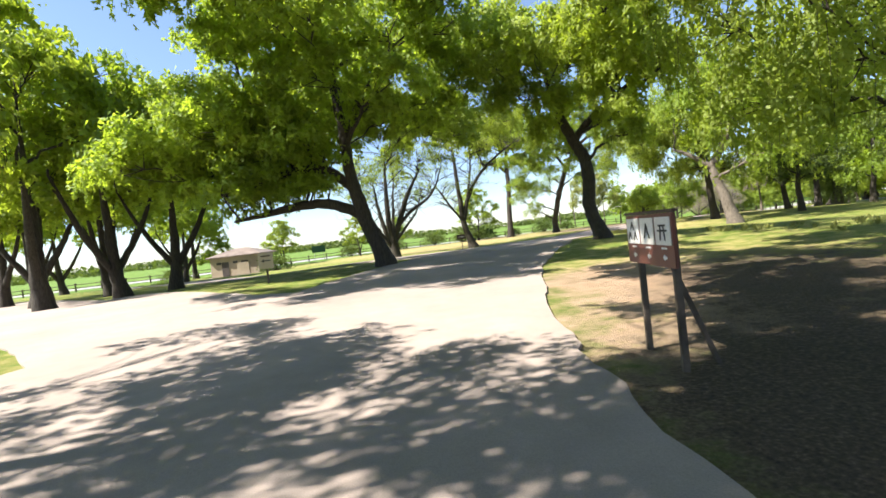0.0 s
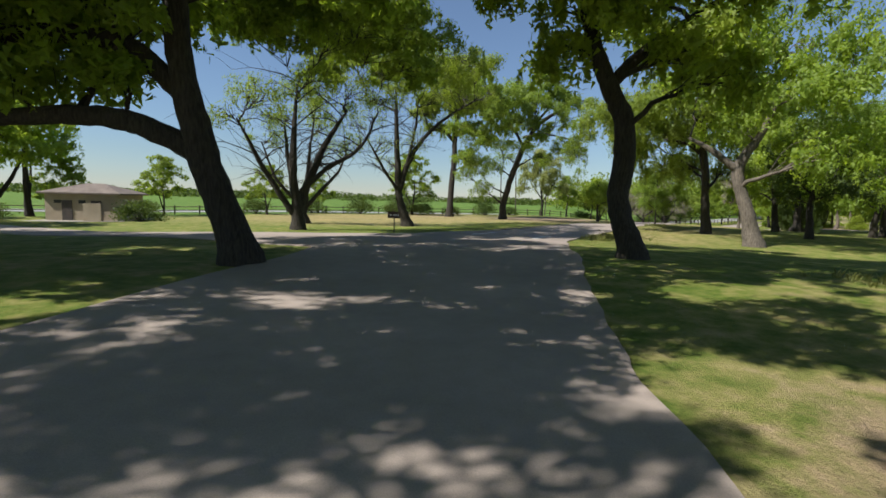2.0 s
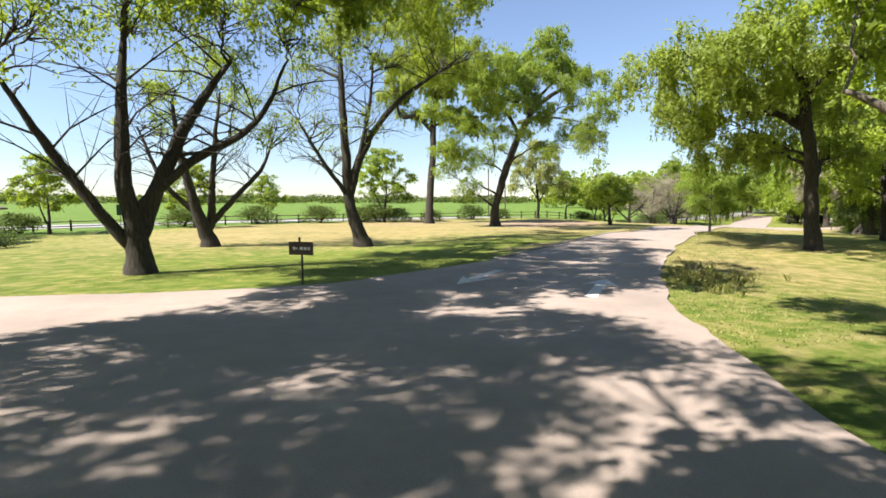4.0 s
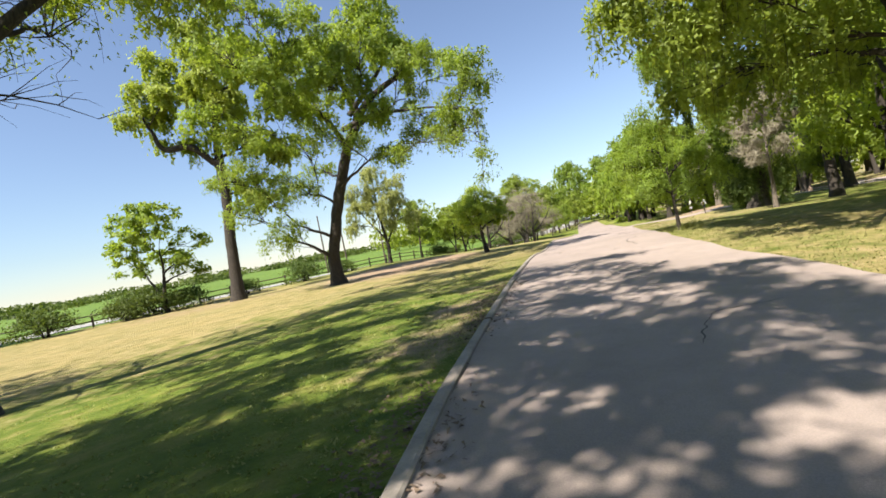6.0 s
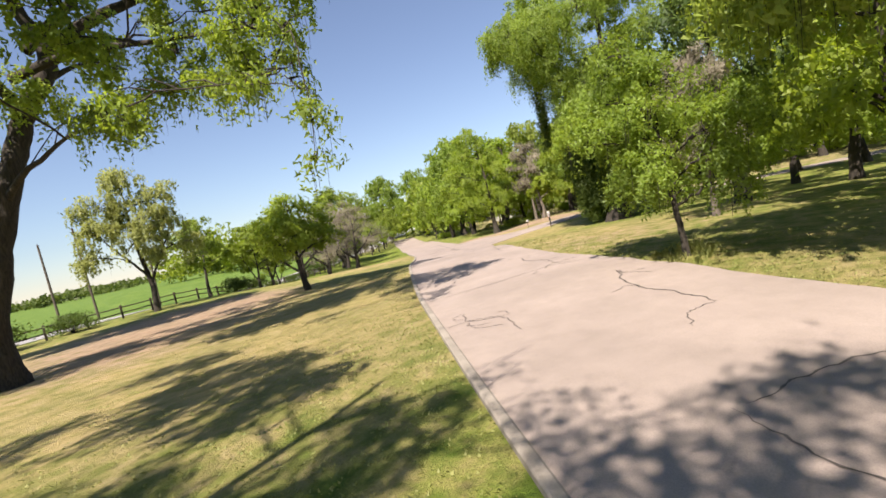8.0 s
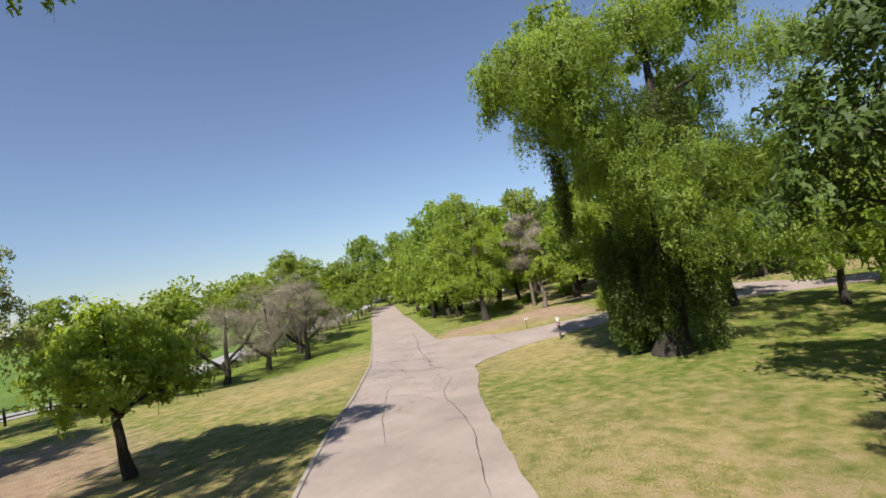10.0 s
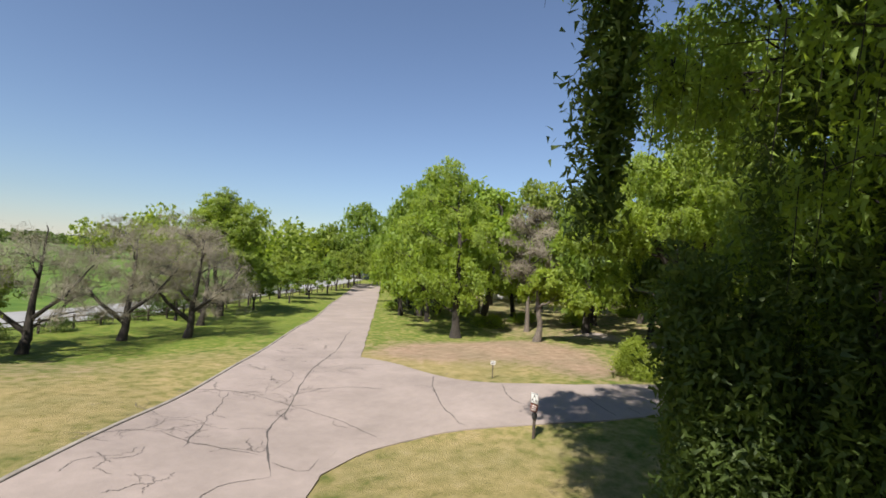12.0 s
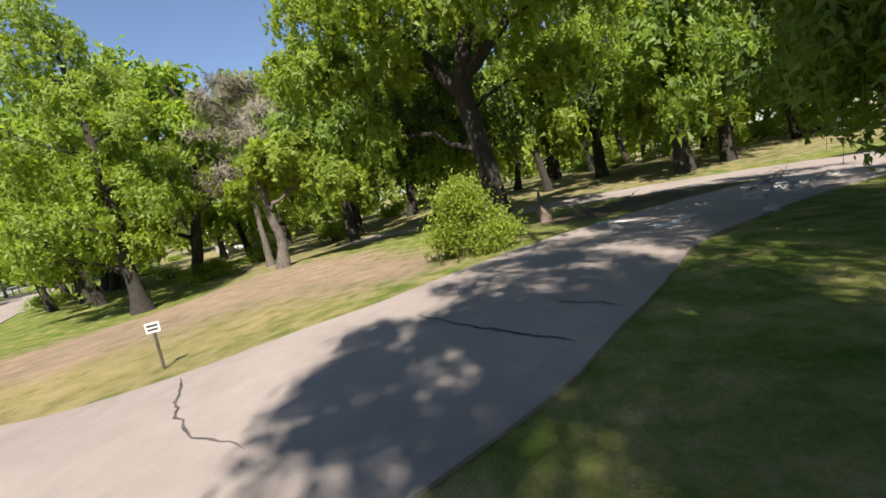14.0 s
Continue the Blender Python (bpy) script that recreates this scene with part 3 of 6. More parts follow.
# the large leaning tree at the first fork of the road
# its high masses far along -y are added out of view to shade the road
tree(-2.7, 23.6, [(0, 0, 0, .46), (-.35, 0, 1.2, .38), (-.85, -.1, 2.7, .37), (-1.2, -.2, 4.2, .3), (-1.35, -.2, 6.7, .25), (-1.6, -.2, 9.5, .16), (-1.4, 0, 12, .06)],
     [(-5.1, -2.6, 9.7, 2.3), (-3.3, -1.0, 11.9, 2.3), (-1.4, -0.4, 10.8, 2.3), (1.4, -2.3, 10.7, 2.3), (1.3, -3.7, 7.6, 1.7), (4.2, -1.1, 10.5, 2.2), (2.7, 0.9, 7.7, 1.6), (-6.2, 2.6, 8.2, 2.3), (-6.2, -3.6, 6.6, 1.6), (-6.6, -2.5, 4.1, 1.3), (-5.8, -1.8, 4.9, 1.2), (-9.6, 2.0, 8.6, 2.1), (-4.6, 3.2, 12.6, 2.0), (2.6, -0.7, 13.5, 2.5), (-6.0, 1.5, 12.5, 2.4), (5.0, 1.6, 8.7, 1.5), (-1, -6.0, 9.8, 2.2), (1.6, -8.4, 10.2, 2.0), (-3.6, -8.4, 9.8, 2.0), (-1.6, 6, 10, 1.7)]
     + [(-4.4, 6.4, 10, 2.2), (-8.4, -6.6, 12.6, 2.0), (-4, -.5, 5.9, 1.3), (-7, -.6, 5.3, 1.4), (-2.8, -1.8, 6.4, 1.3), (-8.8, -.6, 4.6, 1.2), (-5.5, 1.5, 6, 1.4), (.2, -1.4, 7.4, 1.4), (-9.6, -2.4, 6.4, 1.6), (-3, 1.6, 7.6, 1.5), (-2.6, .6, 5.6, .9), (-4.0, 0, 5.5, 1.0), (-5.2, .8, 5.6, 1.1), (-3.4, 1.4, 6.2, 1.0), (-4.6, -1.2, 5.0, .8), (-2.2, -1, 5.5, .7), (-6, 1.6, 4.8, 1.0), (-3.8, 1.8, 4.7, .8), (-5.6, -.2, 4.1, .7), (-1.9, 1.2, 6.5, .9)]
     + [(-3, 5.8, 12, 1.6), (-1, 5.4, 12, 1.5), (.2, 5, 11.6, 1.4), (-4.4, 7.2, 11.6, 1.5), (-5.8, 7.4, 11.2, 1.3), (-6.8, 6.4, 11.4, 1.3), (-3, 7.9, 11.4, 1.2), (-6.9, -8.2, 12.6, 1.4), (-5.7, -7.2, 12.6, 1.4), (-4.6, -.8, 6.0, 1.2), (-6.2, -1.2, 6.4, 1.3), (-7.6, -.8, 5.4, 1.2), (-5.4, -2, 7.2, 1.3), (-3.6, -2, 7.6, 1.3), (-7.4, -2.2, 7.0, 1.3), (-6.5, -.6, 3.6, .9), (-9.7, .4, 6, 1.6), (-8.2, -1.2, 5.6, 1.4), (-5, -2.2, 5.8, 1.2), (-9.5, -3.6, 5.6, 1.5)]
     + [(-3.4, -2.6, 6.2, 1.1), (-11.4, -1.4, 5.6, 1.5), (-4.4, -2.4, 7.4, 1.5), (-6.6, -2.8, 7.8, 1.8), (-8.8, -1, 6.6, 1.4), (-2.2, -3.2, 8.6, 1.6), (-7.4, -1.6, 6.2, 1.3), (-4.6, -1.2, 6.6, 1.3), (-7.5, -10.8, 12.7, 1.9), (-10.3, -9.0, 12.7, 1.9), (-11.9, -11.4, 12.3, 1.9), (-5.3, -10.8, 12.9, 1.2), (-13.9, -9.4, 11.9, 1.5), (-10.9, -6.0, 12.1, 1.7), (4, -4.6, 11, 1.5), (-3.4, -4.4, 10.6, 2.2), (-6, 5.6, 11, 2.2), (-8.6, 4.8, 10, 2), (2, 2, 11.6, 1.6), (-1, -8.6, 11.4, 2)]
     + [(-5.4, -8.6, 10.8, 1.3), (-8.2, -10.4, 12.4, 1.3), (-6.6, -10.2, 12.2, 1.2), (-9.6, -9.8, 12.4, 1.3), (-2.3, -.4, 4.2, .7), (-3.3, 0, 4.3, .8), (-4.5, -.6, 4.1, .7), (-5.4, .3, 4.5, .8)],
     11, 148000, 0.185, M_LEAF_FRESH, thin=0.12, drape=0.7, tuft_size=0.55, twig=6, stems=[[(-.95, -.12, 2.7, .26), (-2.1, -.2, 3.3, .26), (-3.5, -.3, 3.45, .22), (-5, -.4, 3.25, .16), (-7, -.5, 3.0, .06)],
      [(-1.15, -.2, 4.0, .24), (-2.3, -.3, 5.0, .23), (-3.6, -.5, 5.1, .19), (-4.9, -.7, 4.8, .15), (-7, -1, 4.2, .06)], [(-1.35, -.2, 6.2, .2), (-.2, -.9, 8.0, .16), (1.4, -1.8, 9.6, .07)]],
     label="large leaning elm with dark bark and low spreading limb", name="leaning_tree")
# the sinuous tree across the road
tree(8.74, 25.2, [(0, 0, 0, .42), (-.35, .1, .9, .36), (-.6, .3, 1.9, .34), (-.4, .3, 3.2, .33), (-.5, .3, 4.3, .31), (-1.2, .6, 6.2, .26), (-1.8, .9, 8.6, .14), (-2, 1, 10.5, .05)],
     [(-3.9, 0.0, 7.8, 1.5), (-2.5, -0.6, 7.4, 1.2), (-0.0, 0.8, 9.5, 2.1), (.2, .3, 10.6, 2.0), (1.1, -1.0, 8.5, 1.5), (-2.8, 0.3, 9.9, 1.9), (0.9, -2.2, 5.0, 1.0), (1.4, -1.6, 11.3, 2.0),
      (-.5, -4.4, 8.8, 1.8), (.6, -5.4, 10.3, 1.7), (-3.9, 3.8, 12.9, 2), (-3.4, -4.2, 9, 1.6), (3.5, .2, 9.7, 1.6), (-6.4, 4, 12.9, 1.6), (-1.6, -7.2, 8.8, 1.7), (2, 4.4, 9, 1.9), (-5.2, -1.4, 9.2, 1.6), (1.4, -1, 6.4, 1.2), (-2.2, 1, 6.6, 1.1), (2.3, -2.9, 7.7, 1.3), (2.2, 1.6, 6.6, 1.3)],
     12, 56000, 0.18, M_LEAF_FRESH, drape=1.0, tuft_size=0.5, thin=0.2, stems=[[(-.9, .5, 5.4, .2), (.2, .3, 6.6, .18), (1.6, 0, 7.6, .12), (2.8, -.4, 8.4, .05)]],
     label="dark sinuous tree leaning over the road edge")
tree(22, 35.2, [(0, 0, 0, .5), (-.5, .3, 2, .36), (-.9, .7, 4.6, .3), (-.2, .2, 6.2, .2), (.4, -.3, 8.4, .1)],
     [(-2.5, 2.6, 9.4, 2.8), (-0.1, 1.5, 10.0, 2.8), (1.0, -1.2, 8.2, 2.6), (4.2, -0.6, 5.8, 2.4), (-0.7, 1.5, 6.6, 1.8), (1.6, -0.2, 11.4, 2.8), (2.9, -3.4, 8.9, 2.8), (-1.1, 1.6, 12.4, 2.4), (0.5, -3.1, 4.7, 1.6)],
     13, 22000, 0.19, M_LEAF_FRESH, M_BARK_GREY, drape=1.3, thin=0.3, stems=[[(-.8, .6, 4.2, .22), (-1.8, 1.4, 5.3, .17), (-3, 2.2, 6.2, .09)]],
     label="grey-trunked tree with a drooping green crown")
# trees over the start of the way
tree(13.5, 10.5, [(0, 0, 0, .5), (-.3, .2, 2.4, .4), (-.7, .6, 4.6, .32), (-1, .8, 7.5, .2), (-1.2, 1, 10, .08)],
     [(-2.5, 4.1, 6.0, 1.8), (-1.7, 2.1, 6.2, 1.9), (-3.0, 1.0, 4.6, 1.6), (-2.0, 3.7, 4.2, 1.5), (-5.0, 3.0, 6.6, 1.5), (-3.2, 5.2, 4.4, 1.1), (-6, 0, 7, 1.9), (-6.6, -3, 7.4, 2), (-4, -3.4, 7.6, 2.2),
      (-3, 0, 9.5, 2.4), (1, 2, 9, 2.6), (2, -2, 8, 2.6), (-8.6, -1.4, 7.2, 1.7), (-9.6, -4.6, 7.2, 1.9), (0, 5.5, 6, 1.8)],
     14, 34000, 0.15, M_LEAF, drape=1.9, thin=0.2, label="elm with drooping strands of leaves beside the signboard")
# stays out of view; its masses are set where the asphalt needs shade
tree(-12.5, 2.5, [(0, 0, 0, .48), (.4, 0, 2.5, .38), (1, .1, 5, .28), (1.3, .1, 8, .16), (1.5, .2, 10, .05)],
     [(1.2, 0, 10, 2.2), (3.5, .6, 8.8, 1.9), (4.5, -1.5, 8.5, 2.2), (7, .2, 8.4, 1.7), (7.6, -2, 8.4, 2), (-2, 1, 8, 2.3), (-1, -3, 8, 2.3), (10, -.4, 8.8, 1.6), (9.6, -3, 8.8, 1.8), 
      (12, .6, 9.4, 1.5), (12, -2.6, 9.2, 1.8), (5.4, 1.8, 9, .9), (.2, 5.1, 9.4, 1.4), (2.2, 2.8, 9.4, 1.5), (2.2, 3.6, 9.6, 1), (3.5, 2.2, 9.6, 1.3), (1, 2.6, 10, 1.5), (8, 3.4, 9.6, .9), (6.6, -4.6, 8.8, 2), (10.2, -4.8, 9, 1.9), (13, -3.6, 9.2, 1.7), (4.9, -1.2, 11.6, 1.6), (5.8, -.6, 11.4, 1.5)],
     15, 22000, 0.19, M_LEAF, thin=0.1, label="tree spreading thin leafy boughs over the asphalt")
# this and the next tree are unseen, added to shade the junction
tree(6.5, -3.5, [(0, 0, 0, .5), (-.3, .4, 3, .4), (-.8, 1, 5.5, .3), (-1.2, 1.6, 9, .1)],
     [(-4, 6, 8.6, 1.8), (-7, 8, 8.4, 1.6), (-4.4, 8.4, 8.4, 1.6), (-8.6, 6, 8.6, 1.8), (-6, 4, 8.8, 2), (-2, 3, 9.4, 2.2), (-1, 7.4, 8.4, 1.8), (1, 4, 9, 1.8), (-11, 4, 9, 1.8), (-5, 0, 9.4, 2.4), (-8.6, 1, 9.4, 2.2), (-9.5, 9.5, 10, 1.1), (-7.5, 11.5, 10, 1.2), (-5.5, 13, 10, 1.2), (-6.5, 15, 10.5, 1.1), (-4, 10.5, 10, 1.3), (-2.4, 13, 10.4, 1.3), (-3.4, 16, 10.6, 1.1), (-9.1, 14.6, 9.8, 1.1), (-7.4, 14.8, 9.8, .8), (-9.9, 6.8, 9.6, 1.2), (-8.9, 8.8, 9.6, 1.2), (-10.9, 5.8, 9.6, 1.2), (-7.9, 10.8, 9.8, 1.1)],
     17, 56000, 0.2, M_LEAF, tuft_size=0.55, label="broad elm out of view, added to throw deep shade over the junction")
tree(-3, -9, [(0, 0, 0, .5), (.2, .3, 3, .4), (.4, .8, 6, .25), (.4, 1, 9.5, .08)],
     [(0, 3, 9, 2.4), (3, 4, 8.6, 2.2), (-3, 4, 8.6, 2.2), (5, 1, 8.4, 2.2), (0, 6.2, 8.2, 1.8), (3.4, 7, 8.4, 1.7), (-3.5, 7, 8.4, 1.7), (-4, 0, 9, 2.6), (1, -3, 9, 2.8)],
     16, 24000, 0.2, M_LEAF, label="tall unseen tree added to shade the junction")
# vase-shaped trees beyond the loop road
# most masses above 10 m form an added roof that shades the road
tree(-3.9, 41.5, [(0, 0, 0, .42), (-.1, 0, 1.2, .34), (-.25, -.1, 2.4, .27), (-.3, -.1, 4.4, .22), (-.2, 0, 7, .12), (0, .3, 9.4, .04)],
     [(-0.1, 1.0, 8.1, 1.5), (0.9, 2.0, 8.6, 1.6), (3.1, -0.6, 8.2, 1.4), (-1.6, -2.0, 7.3, 1.4), (1.0, -1.6, 8.6, 1.5), (0.9, 1.4, 10.2, 1.7), (2.6, 2.6, 7.8, .9), (-2.8, .6, 8, 1.5), (4.6, 1.4, 8.4, 1.3), (-3.6, -1.6, 6.4, 1.1), (2.4, -4, 10, 1.7), (0, -6, 10, 1.7), (4.4, -2, 10.6, 1.7), (5.6, 2.6, 10.4, 1.7), (2.6, .4, 11.6, 1.7), (-1.4, -3.6, 10.4, 1.6), (4, -5.8, 9.8, 1.4), (6.6, -.2, 10, 1.4), (-2, -7.4, 10.4, 1.8), (1.6, -8, 10.6, 1.8)]
     + [(5, -7.8, 10.8, 1.7), (3.5, -5.2, 15.8, 1.8), (4.7, -2, 16, 1.7), (6.3, -5, 16.2, 1.6), (3.9, 1.2, 16, 1.7), (6.5, .4, 16.4, 1.6), (3.5, -8, 16.2, 1.5), (-1, -4.4, 11, 1.8), (5.8, -4.4, 10.8, 1.6), (6, -6, 11, 1.5), (4, -3.4, 11.2, 1.5), (5.8, -1, 11.6, 1.5), (2.6, -6.4, 11, 1.5), (-.9, 2.2, 13.5, 1.7), (-1.7, 3.7, 13.6, 1.6), (.2, .7, 13.6, 1.5), (1.4, 4.2, 13.5, 1.3), (-1.4, -5.4, 11.8, 1.7), (-2.4, -8.6, 11.8, 1.7), (-.4, -7.6, 12.2, 1.7)]
     + [(.6, -4.4, 12.2, 1.6), (-2.4, -2.6, 12.2, 1.7), (-.2, -9.2, 11.8, 1.4), (6.6, -.3, 11.8, 1.15), (5.6, 1.6, 12, 1.1), (8.4, -1, 11.6, 1.1)],
     21, 92000, 0.17, M_LEAF, drape=0.7, fine_below=9.9, fine_count=0.3, thin=0.2, twig=14, sprays=9, tuft_size=0.55, stems=[[(0, 0, 1.2, .28), (.7, .4, 3.4, .24), (1.6, .9, 5.6, .17), (2.8, 1.5, 7.6, .07)], [(-.1, 0, .7, .2), (-1.3, -.4, 2.6, .17), (-2.4, -.8, 4.6, .12), (-3.2, -1.2, 6.4, .05)],
      [(-.15, -.05, 2.0, .17), (1.7, .45, 3.9, .15), (3.4, .9, 5, .11), (4.8, 1.3, 7.6, .04)]],
     label="vase-shaped tree with thin sparse leaves")
tree(-5.2, 54.3, [(0, 0, 0, .48), (-.3, -.1, 1, .4), (-.7, -.3, 2.3, .3), (-1.3, -.5, 5, .2), (-1.5, -.6, 8.4, .07)],
     [(-1.1, -1.2, 8.7, 1.6), (1.0, -1.7, 9.1, 1.6), (1.3, 2.6, 8.5, 1.6), (2.6, -0.2, 6.4, 1.2), (-3.1, 0.2, 6.9, 1.5), (0.3, -0.7, 10.6, 1.6), (-3.4, -1, 9, 1.3), (3.8, 1.2, 7.2, 1.2)],
     22, 5000, 0.14, M_LEAF, thin=0.5, drape=0.8, twig=14, sprays=10, stems=[[(0, 0, 1, .26), (.2, 0, 3, .2), (.4, .1, 5.8, .14), (.8, .2, 9, .05)], [(.1, 0, 1.4, .2), (1.4, .5, 3, .16), (2.8, 1, 4.8, .11), (3.6, 1.2, 6.8, .04)], [(-.4, -.1, 1.6, .17), (-2.4, -.6, 4, .12), (-3.4, -.6, 6.8, .05)]],
     label="many-stemmed bare-looking tree on dry grass")
tree(3.7, 53.3, [(0, 0, 0, .5), (-.35, 0, 1.1, .4), (-.7, 0, 2.4, .33), (-.9, 0, 5.4, .27), (-1.1, 0, 9.5, .17), (-1.2, 0, 13, .05)],
     [(-1.8, 0.2, 11.2, 1.9), (-0.1, -1.7, 11.6, 1.8), (2.0, -0.7, 10.5, 1.5), (5.3, 2.4, 11.6, 1.6), (-3.1, -2.3, 8.9, 1.4), (0.2, -1.2, 7.1, 1.3), (2.6, 1.1, 8.7, 1.5), (-2.5, -2.3, 6.7, 1.1),
      (-1.8, 2.0, 5.6, 1.1), (0.0, 0.4, 13.5, 2.0), (3.6, -2.1, 12.2, 1.7), (-5, .4, 8.6, 1.3), (-3.4, 2, 10.8, 1.5), (6, -2, 10.8, 1.4), (2, -5, 12.4, 1.8), (-1.5, -5.6, 12, 1.7), (4.6, -5.4, 12.2, 1.7), (.6, -8, 11.8, 1.6), (-4.4, -4, 12, 1.7), (3.4, -8.6, 11.6, 1.5), (4.6, 3, 12.6, 1.5), (6, 5, 12, 1.5), (3, 5.4, 12.6, 1.5), (4.6, 7.5, 14.4, 1.6), (3.4, 4, 15, 1.6)],
     23, 44000, 0.14, M_LEAF, fine_below=11.4, fine_count=0.35, thin=0.4, twig=14, sprays=12, drape=0.9,
     stems=[[(-.74, 0, 2.9, .2), (-.55, 0, 3.7, .25), (.1, 0, 5.6, .22), (1.3, 0, 7.6, .17), (3.6, .1, 9.7, .12), (6.5, .2, 11.4, .05)], [(-.7, 0, 2.8, .15), (-2.2, -.6, 5, .11), (-3.6, -1.2, 7.4, .05)], [(-.2, 0, 5, .14), (.6, -.5, 8.4, .1), (1, -1, 11, .04)]],
     label="tall forked tree with sparse fine foliage")
tree(12.2, 82.4, [(0, 0, 0, .58), (.1, 0, 2, .48), (.2, 0, 4.3, .44), (.5, 0, 9.5, .38), (.5, 0, 12, .34), (1.2, 0, 17, .2), (1.6, 0, 20, .08)],
     [(1.8, 0.0, 19.8, 2.0), (-1.6, 1.1, 17.9, 1.9), (4.9, -0.4, 18.4, 1.8), (1.9, 1.2, 16.2, 1.9), (-4.2, 0.4, 15.1, 1.5), (6.6, -1.2, 15.6, 1.7), (0.2, .7, 22.0, 1.6), (3.9, 0.4, 21.6, 1.5), (1.4, -1.5, 12.8, 1.5), (4.4, 0.8, 13.0, 1.5), (3.2, -0.9, 8.0, 1.2), (-2.6, 1.0, 20.0, 1.4), (1, -3, 17.2, 1.8), (2, 3.4, 18, 1.8), (-2.4, -1.4, 16.0, 1.4), (4.4, -2, 10.8, 1.3), (2.8, 1.8, 9.4, 1.1), (-2.2, .8, 13.0, 1.2), (6.2, .6, 12.6, 1.2), (7.2, .4, 17.2, 1.2), (-4.4, 0, 17.0, 1.0)],
     24, 44000, 0.23, M_LEAF_YELLOW, M_BARK, tuft_size=0.65, thin=0.2, drape=1.2, stems=[[(.45, 0, 11.2, .3), (-1.4, .1, 12.9, .26), (-3.3, .3, 12.9, .22), (-4, .3, 14.6, .1)]],
     label="tall straight tree with yellow-green crown and pale trunk")
tree(17.6, 72.2, [(0, 0, 0, .52), (.1, 0, 1.6, .42), (.6, -.12, 4.6, .38), (1.3, -.3, 7.0, .36), (2.1, -.45, 9.2, .34), (3.2, -.7, 11.4, .3), (2.6, -.7, 13.4, .2), (2.4, -.9, 16, .14), (3.6, -1.4, 18.4, .05)],
     [(1.4, -2.9, 14.9, 2), (5.5, -1.3, 16.1, 2), (4.6, -2.2, 18.1, 1.9), (5, -5, 13.4, 1.6), (6, -2.4, 15.4, 1.6), (-3.5, -0.5, 6, 1.5), (-4.5, 0, 8, 1.5), (-3, -1.5, 4.4, 1.1), (-5.5, 0.5, 5.6, 1.2), (-1.5, -1, 6.5, 1.2), (0, -2.7, 11.3, 1.7), (2.3, -1.7, 9.2, 1.4), (-1.2, -1.7, 9.5, 1.4), (-2.2, 0.6, 7.4, 1.3), (6.1, 0.3, 11.7, 1.3), (0.6, 2, 8.2, 1.2), (2, 1.4, 16.6, 2), (4.4, -13.1, 5.5, 0.6), (4.3, -13.1, 4.6, 0.4), (1.4, -5.6, 11.4, 1.2)]
     + [(3.4, -3.6, 16.4, 1.8), (7, -3.6, 14.6, 1.4), (-0.4, 1, 14.4, 1.7), (-0.4, -6.3, 11.4, 1.6), (0.4, -6.3, 13, 1.6), (2.4, -5.8, 10, 1.3), (-2.1, -6.9, 14.2, 1.8), (-3.5, -7.3, 12.4, 1.5), (-2.6, -3.3, 11.5, 1.5), (-5, -4, 14, 1.7), (-1.2, -6, 9, 1.1), (1.5, -7, 13.6, 1.6), (-4.6, -7.4, 15, 1.6), (5.2, -5.2, 8.8, 0.85), (4.7, -6, 8.4, 0.7), (5.5, -11.6, 7.4, 0.4), (5.7, -11.1, 7.9, 0.45), (5.4, -11.8, 6.8, 0.32), (3, -6.2, 7.5, 1), (2.6, -7.4, 7.2, 0.75)]
     + [(3.4, -4.6, 7.8, 0.9), (1.9, -9.6, 6.8, 0.6), (5, -10.2, 8, 0.75), (5.4, -9.6, 7.8, 0.65), (4.6, -11, 7.2, 0.5), (5.8, -8.8, 8.7, 0.8), (5, -8.2, 8, 0.8), (5.4, -7, 8.4, 0.85), (4.6, -9.6, 7.2, 0.5), (3.6, -12, 6.7, 0.42), (4.8, -7, 9.4, 1), (5.4, -9.6, 9, 0.9), (4.6, -11, 8.6, 0.8), (4.9, -12.4, 8.2, 0.6), (5.2, -12, 9.8, 1.2), (4.6, -12.6, 10.6, 1), (5.6, -11, 9.6, 1), (8.2, -1.8, 14.6, 1.2), (10.2, -2.4, 14.8, 1.1), (11.4, -3.2, 13.4, .9)]
     + [(7.0, -2.4, 12.4, 1.1), (-4.6, -1.2, 9.8, 1.5), (-5.8, -1.4, 7.6, 1.4), (-3.8, -1.4, 3.4, 1.1), (-6.4, -.6, 11.2, 1.5)],
     25, 58000, 0.18, M_LEAF, fine_below=10.0, fine_count=1.1, drape=0.9, tuft_size=0.46, thin=0.3, twig=10, stems=[[(3.0, -.65, 11.0, .26), (4.6, -1.0, 12.8, .24), (6.2, -1.3, 13.8, .19), (8.4, -1.8, 15, .12), (10.4, -2.2, 15.6, .04)], [(2.2, -.5, 9.6, .2), (.6, -1.0, 11.6, .17), (-1.6, -1.8, 12.8, .12), (-4.0, -2.8, 13.4, .05)], [(2.2, -.6, 10.6, .2), (3.4, -3, 10.8, .13), (4.6, -6, 10.2, .08), (5.2, -9, 9.4, .045), (5.4, -11.4, 8.4, .02)], [(2.6, -1.2, 11.4, .2), (4.4, -1.6, 13.4, .15), (6, -2.2, 15.4, .06)], [(5.3, -11.2, 7.8, .02), (4.7, -12.8, 7.8, .018), (4.4, -13.2, 6.2, .014), (4.3, -13.1, 4.5, .008)]],
     label="tall tree with a curved trunk and hanging leafy branches")
